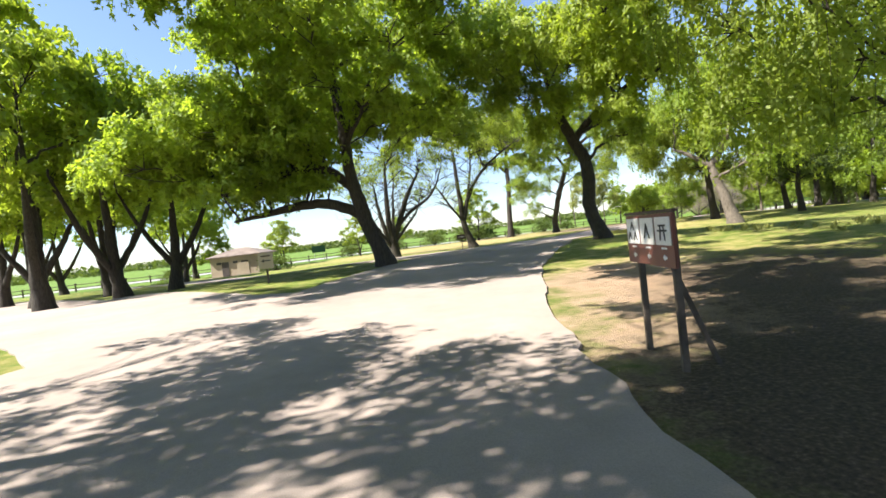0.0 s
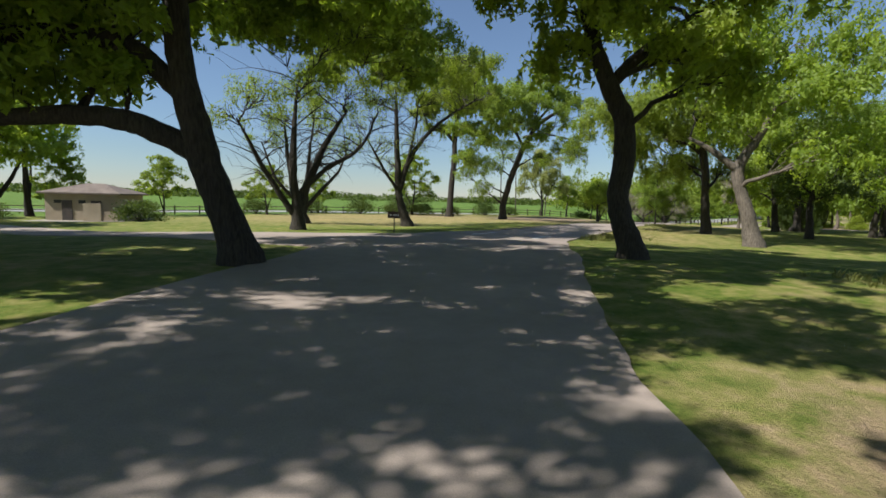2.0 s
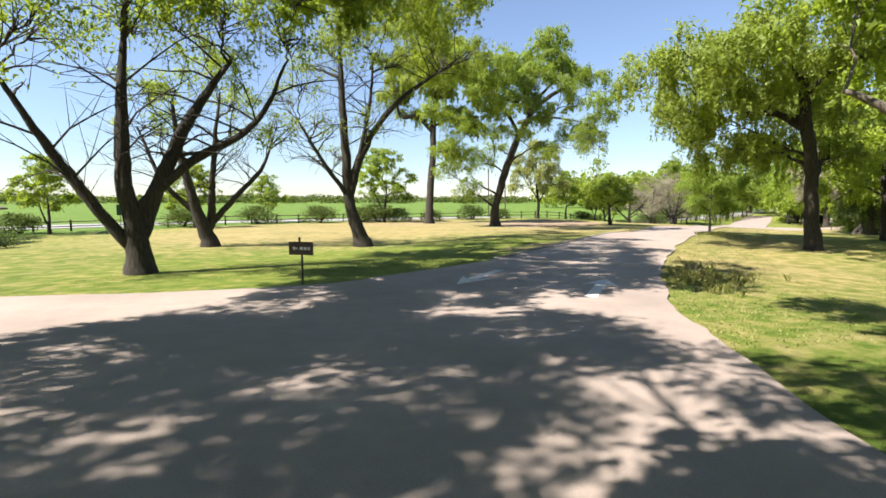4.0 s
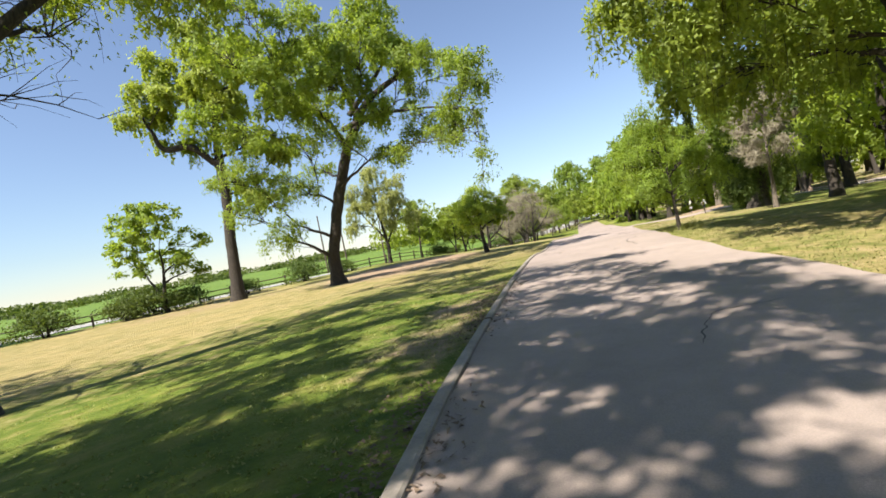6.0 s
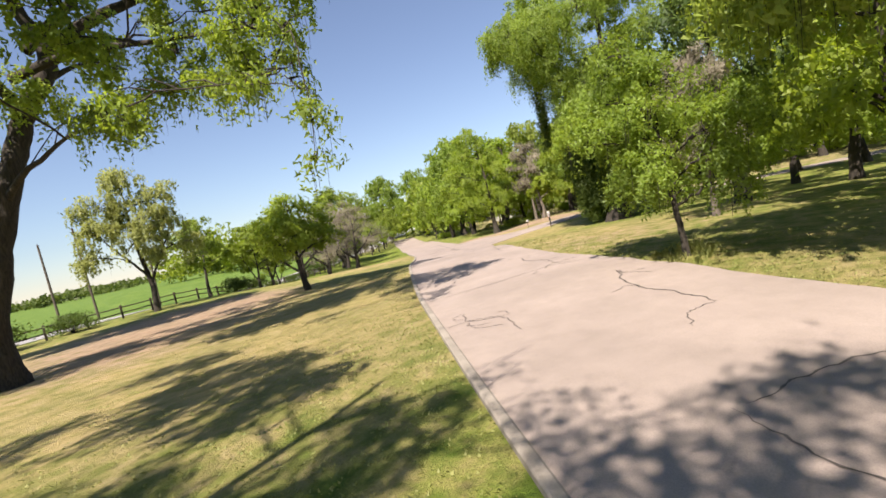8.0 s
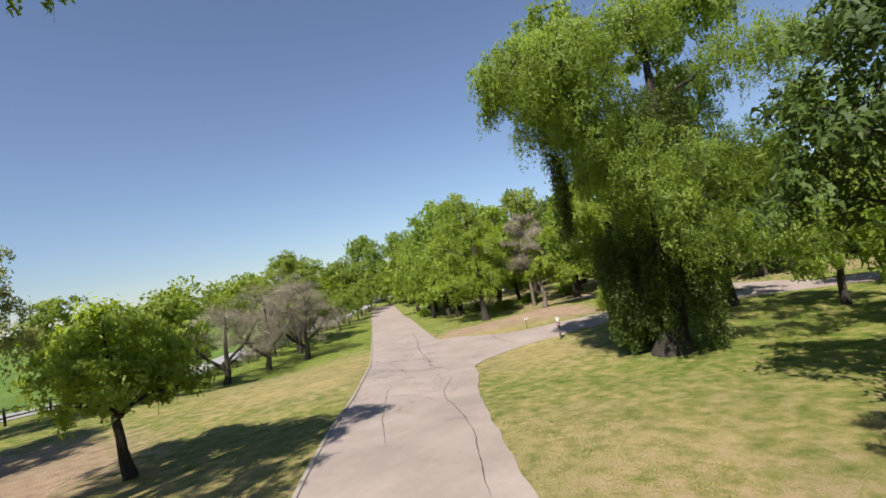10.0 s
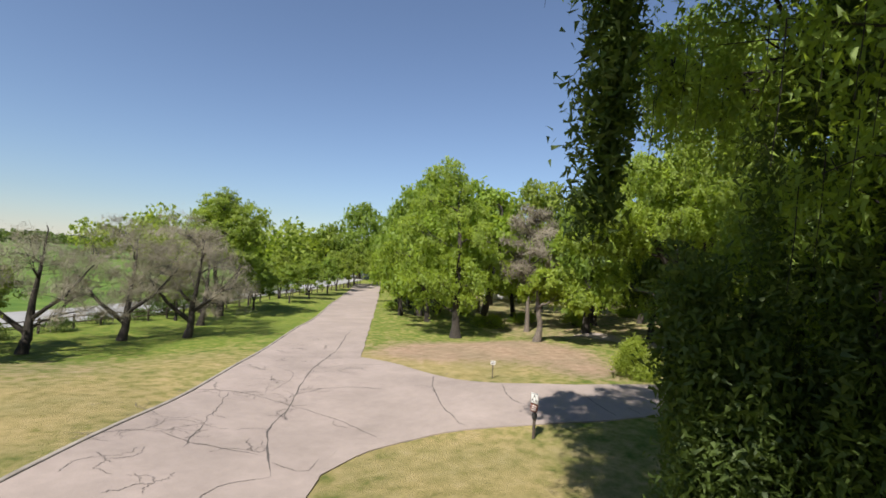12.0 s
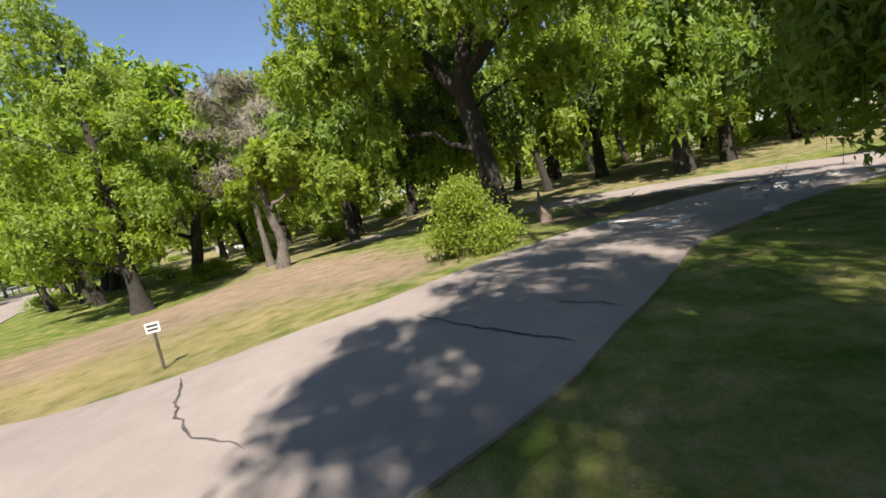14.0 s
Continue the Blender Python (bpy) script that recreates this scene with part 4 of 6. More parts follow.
# right side of the road
tree(25.5, 43.8, [(0, 0, 0, .38), (-.1, .2, 2, .3), (-.2, .3, 4.4, .27), (-.3, .6, 6, .28), (-.4, .8, 8.6, .18), (-.5, 1, 11, .06)],
     [(-3.7, 5.7, 7.4, 1.2), (-2.1, 5.2, 9.1, 1.7), (-3.4, 2.5, 8.1, 1.5), (-4.0, 4.3, 6.1, 1.1), (-3.5, 3.3, 6.4, 1.3), (0.7, 4.0, 7.5, 1.8), (-1.8, 1.6, 7.9, 1.5), (0.1, 4.6, 5.2, 1.5), (-1.4, 5.8, 5.2, 1.0), (-1.2, 2.0, 5.4, 1.2), (-1.7, 0.7, 8.9, 1.9),
      (-1.9, 4.8, 10.6, 1.4), (2, 0, 9, 2.2), (2.6, 3, 7.5, 2), (0, -3, 9, 2), (-4, -.6, 9.4, 1.8), (-6, 1.2, 9, 1.6), (-5.6, -2.2, 9.2, 1.8), (-7.6, -.6, 8.8, 1.6), (-2.4, -2.6, 10, 1.8), (-8.4, 1.8, 8.6, 1.3), (3.4, 2.4, 4.8, 1.6), (2, 6, 5.6, 1.6), (-4.8, 3.2, 7, 1.3), (-5, 5, 7.8, 1.2)],
     31, 52000, 0.15, M_LEAF_OLIVE, grow=1.08, drape=1.5, tuft_size=0.5, thin=0.1, twig=10, stems=[[(-.3, .6, 5.9, .2), (-.7, 1.8, 6.9, .17), (-1.3, 3.4, 7.3, .12), (-1.7, 4.4, 8, .06)]],
     label="broad roadside tree with olive hanging boughs")
tree(26.8, 52.5, [(0, 0, 0, .075), (0, 0, 1.2, .065), (0, .1, 2.6, .045), (0, .2, 4.4, .015)],
     [(0.5, 1.3, 4.2, 0.8), (-0.2, -.1, 4.3, 0.7), (-0.8, 1.6, 3.1, 0.7), (0.5, 0.6, 3.1, 0.8), (-0.5, -1.0, 2.8, 0.8), (0.1, 1.2, 2.1, 0.75), (0.4, -1.2, 1.7, 0.6), (-0.2, 0.9, 5.1, 0.5), (0.4, 0.1, 1.6, 0.5), (1.6, 0, 3.2, .8), (1.5, 1.1, 2.2, .7), (.9, -1.1, 3.6, .6), (-1.1, .3, 2.2, .6), (2, -.9, 2.4, .6), (-1, .2, 3.6, .5)],
     32, 30000, 0.072, M_LEAF, grow=1.1, drape=0.81, thin=0.3, label="young bright green tree at the road edge", name="young_tree")
tree(32.6, 75.5, [(0, 0, 0, .2), (-.1, 0, 1.6, .15), (-.1, 0, 3.4, .09), (0, 0, 5.6, .03)],
     [(-0.1, -0.2, 5.1, 1.3), (-1.3, -0.0, 4.1, 1.2), (1.1, -0.5, 3.9, 1.3), (-0.3, -0.5, 3.2, 1.2), (1.2, -1.4, 2.8, 1.0), (-1.2, 0.4, 2.8, 0.9), (.6, 1.2, 4, 1.2), (-1, 1.6, 3.4, 1)],
     33, 9000, 0.17, M_LEAF_FRESH, drape=0.81, thin=0.3, label="small rounded tree on the verge")
tree(30.5, 92.8, [(0, 0, 0, .24), (.1, 0, 2.4, .19), (-.1, 0, 4.6, .15), (-.2, .1, 7.4, .09), (-.2, .1, 10.4, .03)],
     [(-.4, 0, 10.2, 1.7), (1.6, -.9, 9.2, 1.6), (-2.2, .1, 8.8, 1.6), (2.8, .6, 7.2, 1.5), (-3.2, -.6, 6.8, 1.5), (.4, -1.8, 7.4, 1.5), (-1.4, 1.6, 7.6, 1.5), (1.4, 1.8, 6.2, 1.3), (-1.2, -1.6, 5.6, 1.3), (3.0, -1.2, 5.2, 1.2), (-3.6, .8, 5.0, 1.2), (.2, -.4, 4.4, 1.1)],
     34, 14000, 0.19, M_LEAF_PALE, thin=0.45, drape=1.5, twig=14,
     stems=[[(0, 0, 2.2, .12), (1.2, -.3, 4.4, .09), (2.4, -.6, 6.6, .03)], [(.05, 0, 2.8, .11), (-1.3, .2, 4.8, .08), (-2.6, .3, 6.6, .03)]],
     label="pale olive weeping tree near the fence")
for bx, by, bs in ((58.9, 99.8, 41), (54.9, 101, 42), (63, 106.5, 43), (49, 98.5, 44)):
    r = np.random.RandomState(bs)
    tree(bx, by, [(0, 0, 0, .3), (.2, 0, 1.2, .24), (.3, .1, 2.4, .2), (.6, .2, 5, .1), (.7, .2, 7.6, .03)], dome(r, 8.6 if bs != 44 else 6.5, 4.6, 1.6, 10), bs, 15000, 0.11, M_TWIG, M_BARK, thin=0.3, drape=0.6, tuft_size=0.8, twig=34,
         stems=[[(.2, 0, 1.2, .17), (-1.2, .6, 2.6, .13), (-2.6, 1, 4.6, .05)], [(.3, .1, 2, .14), (1.4, -1.2, 3.4, .1), (2.6, -2, 5.4, .04)]],
         label="bare grey-brown tree with fine dense twigs", name="bare_tree", group="bare trees along the fence")
fr1 = np.random.RandomState(45)
tree(68.4, 113.6, [(0, 0, 0, .42), (.1, 0, 1.2, .34), (-.3, .1, 3, .26), (-.7, .2, 6, .18), (-.6, .2, 11, .05)], dome(fr1, 13.6, 5.2, 4.4, 15), 45, 15000, 0.24, M_LEAF, drape=0.6, thin=0.25, twig=10,
     stems=[[(.1, 0, 1.2, .24), (1.4, .2, 3.4, .2), (2.4, .4, 7, .08)], [(0, 0, .9, .18), (-1.6, -.4, 2.8, .14), (-3.2, -.6, 5.6, .05)]],
     label="many-stemmed green tree beside the highway fence")
# the great tree that the way skirts
great = tree(51.3, 61.6, [(0, 0, 0, .85), (.1, -.2, 1.4, .66), (.2, -.4, 4.6, .56), (.4, -.9, 10, .36), (.6, -1, 14, .18), (.8, -1, 17, .06)],
     [(-4.8, 1.2, 14.1, 2.1), (-2.4, 3.6, 12.8, 1.8), (1.1, -0.4, 15.5, 2.2), (2.6, -3.0, 16.6, 2.3), (-0.6, -4.9, 13.1, 2.0), (2.3, -6.7, 13.3, 2.2), (0.3, -7.5, 10.4, 1.9), (4.2, -1.1, 11.7, 2.5), (5.4, -4.4, 9.6, 2.4), (-1.5, -0.6, 6.9, 1.7), (2.2, .4, 2.6, 1.2), (-.2, 1.5, 9.4, 1.5), (1.6, 1.2, 6.6, 1.4), (2.6, -.6, 4, 1.4), (3.8, -1.8, 6.6, 1.6), (-1.2, 1.4, 11.6, 1.5), (1.4, -1.6, 3.2, 1.4), (.4, 1.3, 1.4, .9), (1.8, 1.3, 4, 1.2), (-3.4, 2.6, 13.4, 1.8)]
     + [(-.6, 3.4, 14.6, 1.9), (-0.3, -2.9, 5.1, 2.0), (0.2, -5.6, 5.1, 1.9), (-0.4, -7.5, 7.1, 1.5), (3.4, 2, 9.6, 1.5), (-3.2, -2.6, 8.6, 1.8), (-3, 2.4, 16, 2), (0, 3.8, 16, 2), (-4.6, 4, 14.6, 1.6), (-.6, -2.6, 16.4, 2), (5.2, -1.8, 14, 2), (-5.6, .8, 10.6, 1.4), (-4, 0, 8, 1.2), (-7.2, 2.6, 13.6, 1.5), (-6.2, 2, 12.8, 1.7), (2.6, .8, 5.6, 1.5), (5.8, .8, 8.4, 1.6), (-5.8, .4, 11.4, 1.5), (-1.6, 5.4, 14.4, 1.9), (1.4, 3.6, 10.5, 1.3)]
     + [(5.8, 4, 12, 1.8), (7.2, 1.6, 10.6, 1.7), (7.4, -2, 9.6, 1.9), (-4, 3, 11.6, 1.6), (-1.4, 3.6, 12.2, 1.6), (-5.6, -1, 9.8, 1.3), (-6, -1.3, 8.4, 1.2), (-5.3, -1.9, 7.2, 1.1), (-4.6, -2, 5.6, 1), (-8, .4, 12.8, 1.7), (-7, .9, 13.4, 1.5), (-6.6, -2, 13.8, 1.5), (-3, .8, 12.8, 1.8), (2.2, 2.4, 9.8, 1.1), (1, 3.2, 9.4, .9), (-3, 5.4, 14.8, 1.6), (-2, 5.8, 14.8, 1.4), (-2.9, 3.2, 11.4, .8)],
     51, 125000, 0.15, M_LEAF, grow=1.02, fine_below=14.0, fine_count=1.12, drape=1.35, tuft_size=0.42, thin=0.1, label="great elm draped with long curtains of leaves")
# inner curtains of the great elm, the shade within its crown put into their colour
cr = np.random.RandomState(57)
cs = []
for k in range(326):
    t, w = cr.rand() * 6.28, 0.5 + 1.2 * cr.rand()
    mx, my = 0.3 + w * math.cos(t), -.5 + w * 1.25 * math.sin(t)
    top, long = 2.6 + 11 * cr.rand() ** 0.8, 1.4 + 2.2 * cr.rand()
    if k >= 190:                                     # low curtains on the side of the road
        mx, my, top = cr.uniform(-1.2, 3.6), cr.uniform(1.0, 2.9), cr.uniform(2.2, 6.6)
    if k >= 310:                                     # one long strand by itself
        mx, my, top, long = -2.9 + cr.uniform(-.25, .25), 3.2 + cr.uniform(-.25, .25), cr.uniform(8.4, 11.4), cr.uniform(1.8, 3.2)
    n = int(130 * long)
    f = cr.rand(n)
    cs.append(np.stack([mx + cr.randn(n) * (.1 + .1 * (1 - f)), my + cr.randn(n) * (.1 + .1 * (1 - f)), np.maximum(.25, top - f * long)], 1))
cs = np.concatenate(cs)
inner = new("inner_foliage", leaf_mesh("inner_foliage", cs, 0.17 * (.6 + .7 * cr.rand(len(cs))), cr, M_LEAF_DEEP_SHADED, .4, 1.2))
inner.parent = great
inner["label"] = "hanging inner curtains of leaves, coloured dark for the crown's shade"
# the masses near 13 m towards the road are added to shade the grass behind
tree(65.2, 60.2, [(0, 0, 0, .5), (0, .1, 2.5, .4), (-.1, .2, 5, .3), (-.1, .3, 8.5, .15), (0, .4, 11, .05)],
     [(0, .4, 10.6, 2.2), (0, 5, 14.2, 1.9), (3, 4, 13.8, 1.9), (3, 6.6, 13, 1.7), (-1, 7, 13, 1.5), (5.4, 5, 12.6, 1.6), (1, 2, 13.4, 2), (-2, 5, 11, 1.7), (2.6, 4.4, 11, 1.7), (-2.6, 3.2, 8.6, 1.8), (.6, 3.6, 8.2, 1.7), (2.4, 2, 9, 2.2), (-3.6, 1, 7.4, 1.9), (1.8, 1.6, 6.4, 1.5), (1.2, 2.6, 5, 1.2), (2.4, .4, 5, 1.4), (2.6, -2, 9, 2.3), (-2, -3, 9, 2.3), (3.8, 2.4, 6.6, 1.5), (0, 2, 6.2, 1.5)]
     + [(3.4, .6, 3.9, 1), (1.4, 1, 3.6, 1), (4.8, .6, 7.4, 1.6), (4.4, -1.6, 6, 1.5), (-1.6, 1.6, 5.2, 1.3), (-.7, 2.6, 3.8, 1.1), (.6, 2.6, 3.4, 1), (-1.2, 2.2, 2.6, .9), (1.6, 2, 2.8, 1), (0, 1.8, 2, .8), (2.6, 1.4, 2.4, .9)],
     52, 50000, 0.17, M_LEAF, drape=1.3, label="dense green tree beside the side road")
tree(77.3, 88, [(0, 0, 0, .5), (0, 0, 1.2, .36), (0, .1, 3.3, .3), (-.1, .2, 8.8, .2), (.1, 1, 14.5, .05)],
     [(0.2, 1.9, 14.8, 2.0), (-1.6, 2.8, 12.4, 1.6), (2.7, 0.9, 12.1, 1.5), (-2.2, 4.7, 9.8, 1.5), (-0.8, 1.8, 8.6, 1.8), (0.5, -2.0, 9.4, 1.5), (-0.4, -0.2, 6.4, 1.7), (-1.6, 3.7, 6.4, 1.7), (4.0, -0.9, 7.4, 1.6), (-3.6, 5.0, 7.5, 1.2), (2.6, 2.4, 9, 1.4), (-1.8, .6, 4.8, 1.4), (1.6, 1.4, 4.8, 1.4), (0, -1.6, 5.2, 1.4), (-2.8, 2.4, 5.2, 1.3), (2.6, -1.4, 5.4, 1.3), (0, .5, 11, 1.5), (.1, 1.1, 13.4, 1.4), (1.6, 2, 3.4, 1.1), (-1.4, 2.6, 3.2, 1), (0, -1, 3.4, 1)],
     53, 21000, 0.2, M_LEAF_FRESH, drape=1.4, label="slender tree with a tall tufted crown on bare soil")
tree(76.5, 79.5, [(0, 0, 0, .3), (.1, -.1, 1.2, .22), (0, 0, 2.4, .18), (-.2, .3, 5.2, .06)],
     [(1.2, -0.3, 4.2, 1.5), (0.5, -2.5, 3.7, 1.5), (0.6, -3.5, 3.3, 1.0), (1.3, -1.6, 5.4, 1.1), (-0.2, 0.8, 4.0, 0.9), (-.6, -1, 5, 1.2)],
     54, 7000, 0.22, M_LEAF_FRESH, M_BARK_GREY, drape=0.81, label="small tree with a pale trunk at the clearing's edge")
tree(77.8, 69.2, [(0, 0, 0, .56), (0, .3, 2.9, .46), (0, .6, 7, .38), (0, 0, 9, .28), (.2, -.4, 12.5, .1)],
     [(0.2, 3.9, 12.4, 2.4), (-0.7, 6.0, 10.4, 2.1), (-2.0, 1.2, 12.6, 2.2), (0.4, -0.7, 12.6, 2.4), (-2.3, -3.0, 10.8, 2.1), (-1.8, -4.4, 8.6, 1.9), (1.3, -1.8, 9.2, 2.1), (0.3, 1.0, 10.2, 2.1), (-0.8, 4.5, 8.0, 2.0), (-0.8, 7.3, 7.8, 1.8), (3.1, -5.0, 7.4, 1.9), (1.3, -3.0, 6.3, 1.6), (0.6, 5.1, 5.0, 1.4), (-3.6, 3.4, 9.6, 1.8), (-3.4, 0, 8.8, 1.7)],
     55, 44000, 0.2, M_LEAF_FRESH, tuft_size=0.6, drape=1.4, stems=[[(0, .5, 5.6, .34), (.2, 2.4, 8.4, .24), (-.2, 4.6, 11, .1)], [(0, .6, 6.6, .3), (0, -1.6, 8.6, .2), (-.6, -3.4, 10.4, .08)]],
     label="massive old elm with a thick forked trunk")

# trees repeated through the woods and along the fence
def spread(first, places, seed, group):
    r = random.Random(seed)
    first["group"] = group
    for px, py, s in places:
        copy_thing(first, pose(px, py, gz(px, py) - 0.05, 0, 0, r.uniform(0, 360)) @ Matrix.Scale(s * r.uniform(0.92, 1.08), 4))


WOOD = "trees of the wood"
LEAF_NUMBER, LEAF_SIZE = 1.05, 1.68
r = np.random.RandomState(61)
w1 = tree(88, 80, [(0, 0, 0, .4), (.2, 0, 2, .32), (.4, .2, 5, .24), (.3, .4, 9, .12), (.3, .4, 12, .04)], dome(r, 14, 4.6, 2.4, 14), 61, 7600, 0.31, M_LEAF, drape=2.0, tuft_size=0.8, twig=3, sides=4, label="woodland elm with a drooping crown")
w2 = tree(95, 92, [(0, 0, 0, .34), (-.3, .1, 2, .27), (-.8, .2, 5, .2), (-1, .2, 10, .06)], dome(r, 11.5, 4.0, 2.0, 11), 62, 6400, 0.3, M_LEAF_FRESH, drape=1.8, tuft_size=0.8, twig=3, sides=4, label="woodland tree with fresh green foliage")
w3 = tree(92, 62, [(0, 0, 0, .42), (.1, .1, 2.5, .34), (-.2, .3, 6, .22), (-.2, .2, 11, .06)], dome(r, 13, 4.8, 3.4, 12), 63, 9000, 0.3, M_LEAF_DEEP_SHADED, M_BARK, drape=1.8, tuft_size=0.8, twig=3, sides=4, label="shady dark woodland tree")
w4 = tree(85.6, 85.2, [(0, 0, 0, .26), (.1, 0, 2, .2), (.3, .2, 5, .13), (.4, .2, 10, .04)], dome(r, 13, 3.4, 4.0, 12), 64, 9000, 0.22, M_TWIG, M_BARK_GREY, thin=0.4, twig=20, label="bare pale tree among green ones")
spread(w1, [(86, 100, 1.1), (97, 108, 1.49), (108, 95, 1.43), (118, 110, 1.2), (97, 112.5, 1.1), (109, 121, 1.2), (100, 78, 1.30), (112, 74, 1.43), (90, 48, 1), (103, 50, 1.05), (70, 40, 1), (128, 172, 1.1), (136, 166, 1.6), (126, 141, 1.3), (134, 148, 1.5), (96, 55, 1), (108, 46, 1.1), (118, 52, 1.1), (112, 64, 1.05), (100, 36, 1), (84.2, 59.2, .8), (112, 30, 1.1), (124, 24, 1.2), (106, 22, 1), (118, 8, 1.2)], 1, WOOD)
spread(w2, [(83, 96, 1), (84.5, 101.5, .95), (101, 118, 1.1), (118, 128, 1.1), (92, 107, 1.15), (105, 86, 1.35), (98, 68, .95), (110, 56, 1), (66, 46, .9), (84, 42, 1), (142, 156, 1.2), (104, 116, 0.95), (86, 91, 1.25), (92, 102, 1.45), (104, 42, 1), (115, 40, 1.1), (122, 48, 1.1), (94, 48, .9), (108, 60, 1), (90, 66, .85), (88, 40, .9), (108, 36, 1), (118, 32, 1.1), (98, 28, .9)], 2, WOOD)
spread(w3, [(85, 72, .95), (95, 82, 1.15), (104, 64, 1), (86, 56, .9), (98, 42, 1), (114, 88, 1.1), (56, 36, .95), (116, 46, 1)], 3, WOOD)
spread(w4, [(96, 98, 1), (36, 53, .55), (118, 100, 1.1)], 4, WOOD)
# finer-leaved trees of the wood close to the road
k1 = tree(42, 52.6, [(0, 0, 0, .34), (.1, .1, 2.5, .27), (-.2, .3, 5.5, .18), (-.2, .2, 9.6, .05)], dome(r, 11, 4.2, 2.6, 13), 66, 14000, 0.17, M_LEAF_DEEP_SHADED, M_BARK, drape=1, twig=4, label="shady dark woodland tree near the road")
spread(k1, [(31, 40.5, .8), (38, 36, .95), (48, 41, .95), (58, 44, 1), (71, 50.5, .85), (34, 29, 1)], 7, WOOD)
k2 = tree(35, 47.6, [(0, 0, 0, .28), (-.2, .1, 2, .22), (-.5, .2, 4.4, .16), (-.6, .2, 8, .05)], dome(r, 9.6, 3.4, 2.0, 12), 67, 12000, 0.17, M_LEAF_FRESH, drape=1.2, twig=4, label="leafy green tree at the edge of the wood")
spread(k2, [(40, 43.6, .9), (46.5, 48, 1), (55, 50.6, .95), (62.6, 54, .9), (84.6, 58.6, .9), (85.4, 73.4, 1.05)], 8, WOOD)
# far left trees at the hut, and small ones along the fence
l1 = tree(-16.8, 30, [(0, 0, 0, .42), (.2, 0, 1.4, .34), (.3, .1, 3, .26), (.3, .2, 7, .12), (.3, .2, 10, .04)], dome(r, 13, 5.0, 5.0, 12), 71, 13000, 0.24, M_LEAF_FRESH, drape=1.0, twig=6, thin=0.4, stems=[[(.2, 0, 1.4, .24), (1.6, .6, 4, .16), (2.6, 1, 7, .05)], [(.2, 0, 1.4, .2), (-1.4, -.4, 4, .14), (-2.4, -.8, 6.6, .05)]],
          label="spreading park tree with forked stems")
spread(l1, [(-18.4, 27.4, 1), (-20.6, 24.6, 1.05), (-24, 34.5, .95), (-26, 30.5, 1.05), (-30, 44, 1), (-33, 36, 1.05), (-40, 47, 1.1), (-46, 58, 1.1), (-28, 52, .9), (-52, 40, 1.2), (-34, 66, 1), (-44, 24, 1.1), (-36, 18, 1.1)], 5, "trees by the hut")
l2 = tree(7.0, 86.6, [(0, 0, 0, .22), (0, 0, 1.4, .17), (.2, 0, 3, .12), (.3, .2, 5.6, .03)], dome(r, 9.4, 3.5, 2.0, 12), 72, 7000, 0.23, M_LEAF, sides=4, twig=5, thin=0.6, stems=[[(0, 0, 1, .12), (-.8, .3, 2.8, .08), (-1.4, .4, 4.6, .03)]],
          label="small fence-line tree with open crown")
spread(l2, [(-7.4, 86.6, 0.6), (-13, 77, 0.72), (40, 93, 0.64), (43, 95.5, 0.76), (47, 100.5, 0.56), (-24, 73, 0.72), (37, 97, 0.84), (-32, 68, 0.64), (63, 111.5, .62), (74.5, 117, .72), (76, 120.8, .6), (82, 120.5, .6), (84, 126, .75), (89, 125.5, .65), (93, 131.5, .8), (99, 133.5, .75), (106, 139.5, .85), (114, 145, .9), (120, 150, 1.0)], 6, "trees along the fence")

# ---------------------------------------------------------------- small builders
def box_bm(sx, sy, sz, at=(0, 0, 0), bevel=0.01, turn=None):
    bm = bmesh.new()
    bmesh.ops.create_cube(bm, size=1.0)
    bmesh.ops.scale(bm, vec=(sx, sy, sz), verts=bm.verts)
    if bevel:
        bmesh.ops.bevel(bm, geom=bm.edges[:], offset=bevel, segments=2, affect='EDGES')
    if turn is not None:
        bmesh.ops.transform(bm, matrix=turn, verts=bm.verts)
    bmesh.ops.translate(bm, vec=at, verts=bm.verts)
    return bm


def prism_bm(outline, depth, at=(0, 0, 0)):
    """A flat shape in x and z, pulled back along y."""
    bm = bmesh.new()
    f = bm.faces.new([bm.verts.new((px, 0, pz)) for px, pz in outline])
    e = bmesh.ops.extrude_face_region(bm, geom=[f])
    bmesh.ops.translate(bm, vec=(0, depth, 0), verts=[v for v in e["geom"] if isinstance(v, bmesh.types.BMVert)])
    bmesh.ops.recalc_face_normals(bm, faces=bm.faces)
    bmesh.ops.translate(bm, vec=at, verts=bm.verts)
    return bm


def cone_bm(r1, r2, h, sides, at=(0, 0, 0)):
    bm = bmesh.new()
    bmesh.ops.create_cone(bm, cap_ends=True, segments=sides, radius1=r1, radius2=r2, depth=h)
    bmesh.ops.translate(bm, vec=(at[0], at[1], at[2] + h / 2), verts=bm.verts)
    return bm


M_BROWN = mottled("brown_sign_paint", (0.12, 0.035, 0.022), (0.17, 0.055, 0.035), 4.0, 0.55, 60, 0.1, 0.002)
M_DARKSIGN = mottled("dark_brown_sign_wood", (0.035, 0.02, 0.014), (0.07, 0.04, 0.028), 4.0, 0.7, 40, 0.2, 0.004)
M_WHITE = mottled("white_sign_paint", (0.62, 0.6, 0.56), (0.76, 0.75, 0.72), 3.0, 0.5, 50, 0.1, 0.002)
M_BLACK = mottled("black_paint", (0.015, 0.015, 0.015), (0.03, 0.03, 0.03), 5.0, 0.6)
M_POST = mottled("weathered_post_wood", (0.05, 0.038, 0.028), (0.13, 0.1, 0.075), 3.0, 0.9, 25, 0.6, 0.01)
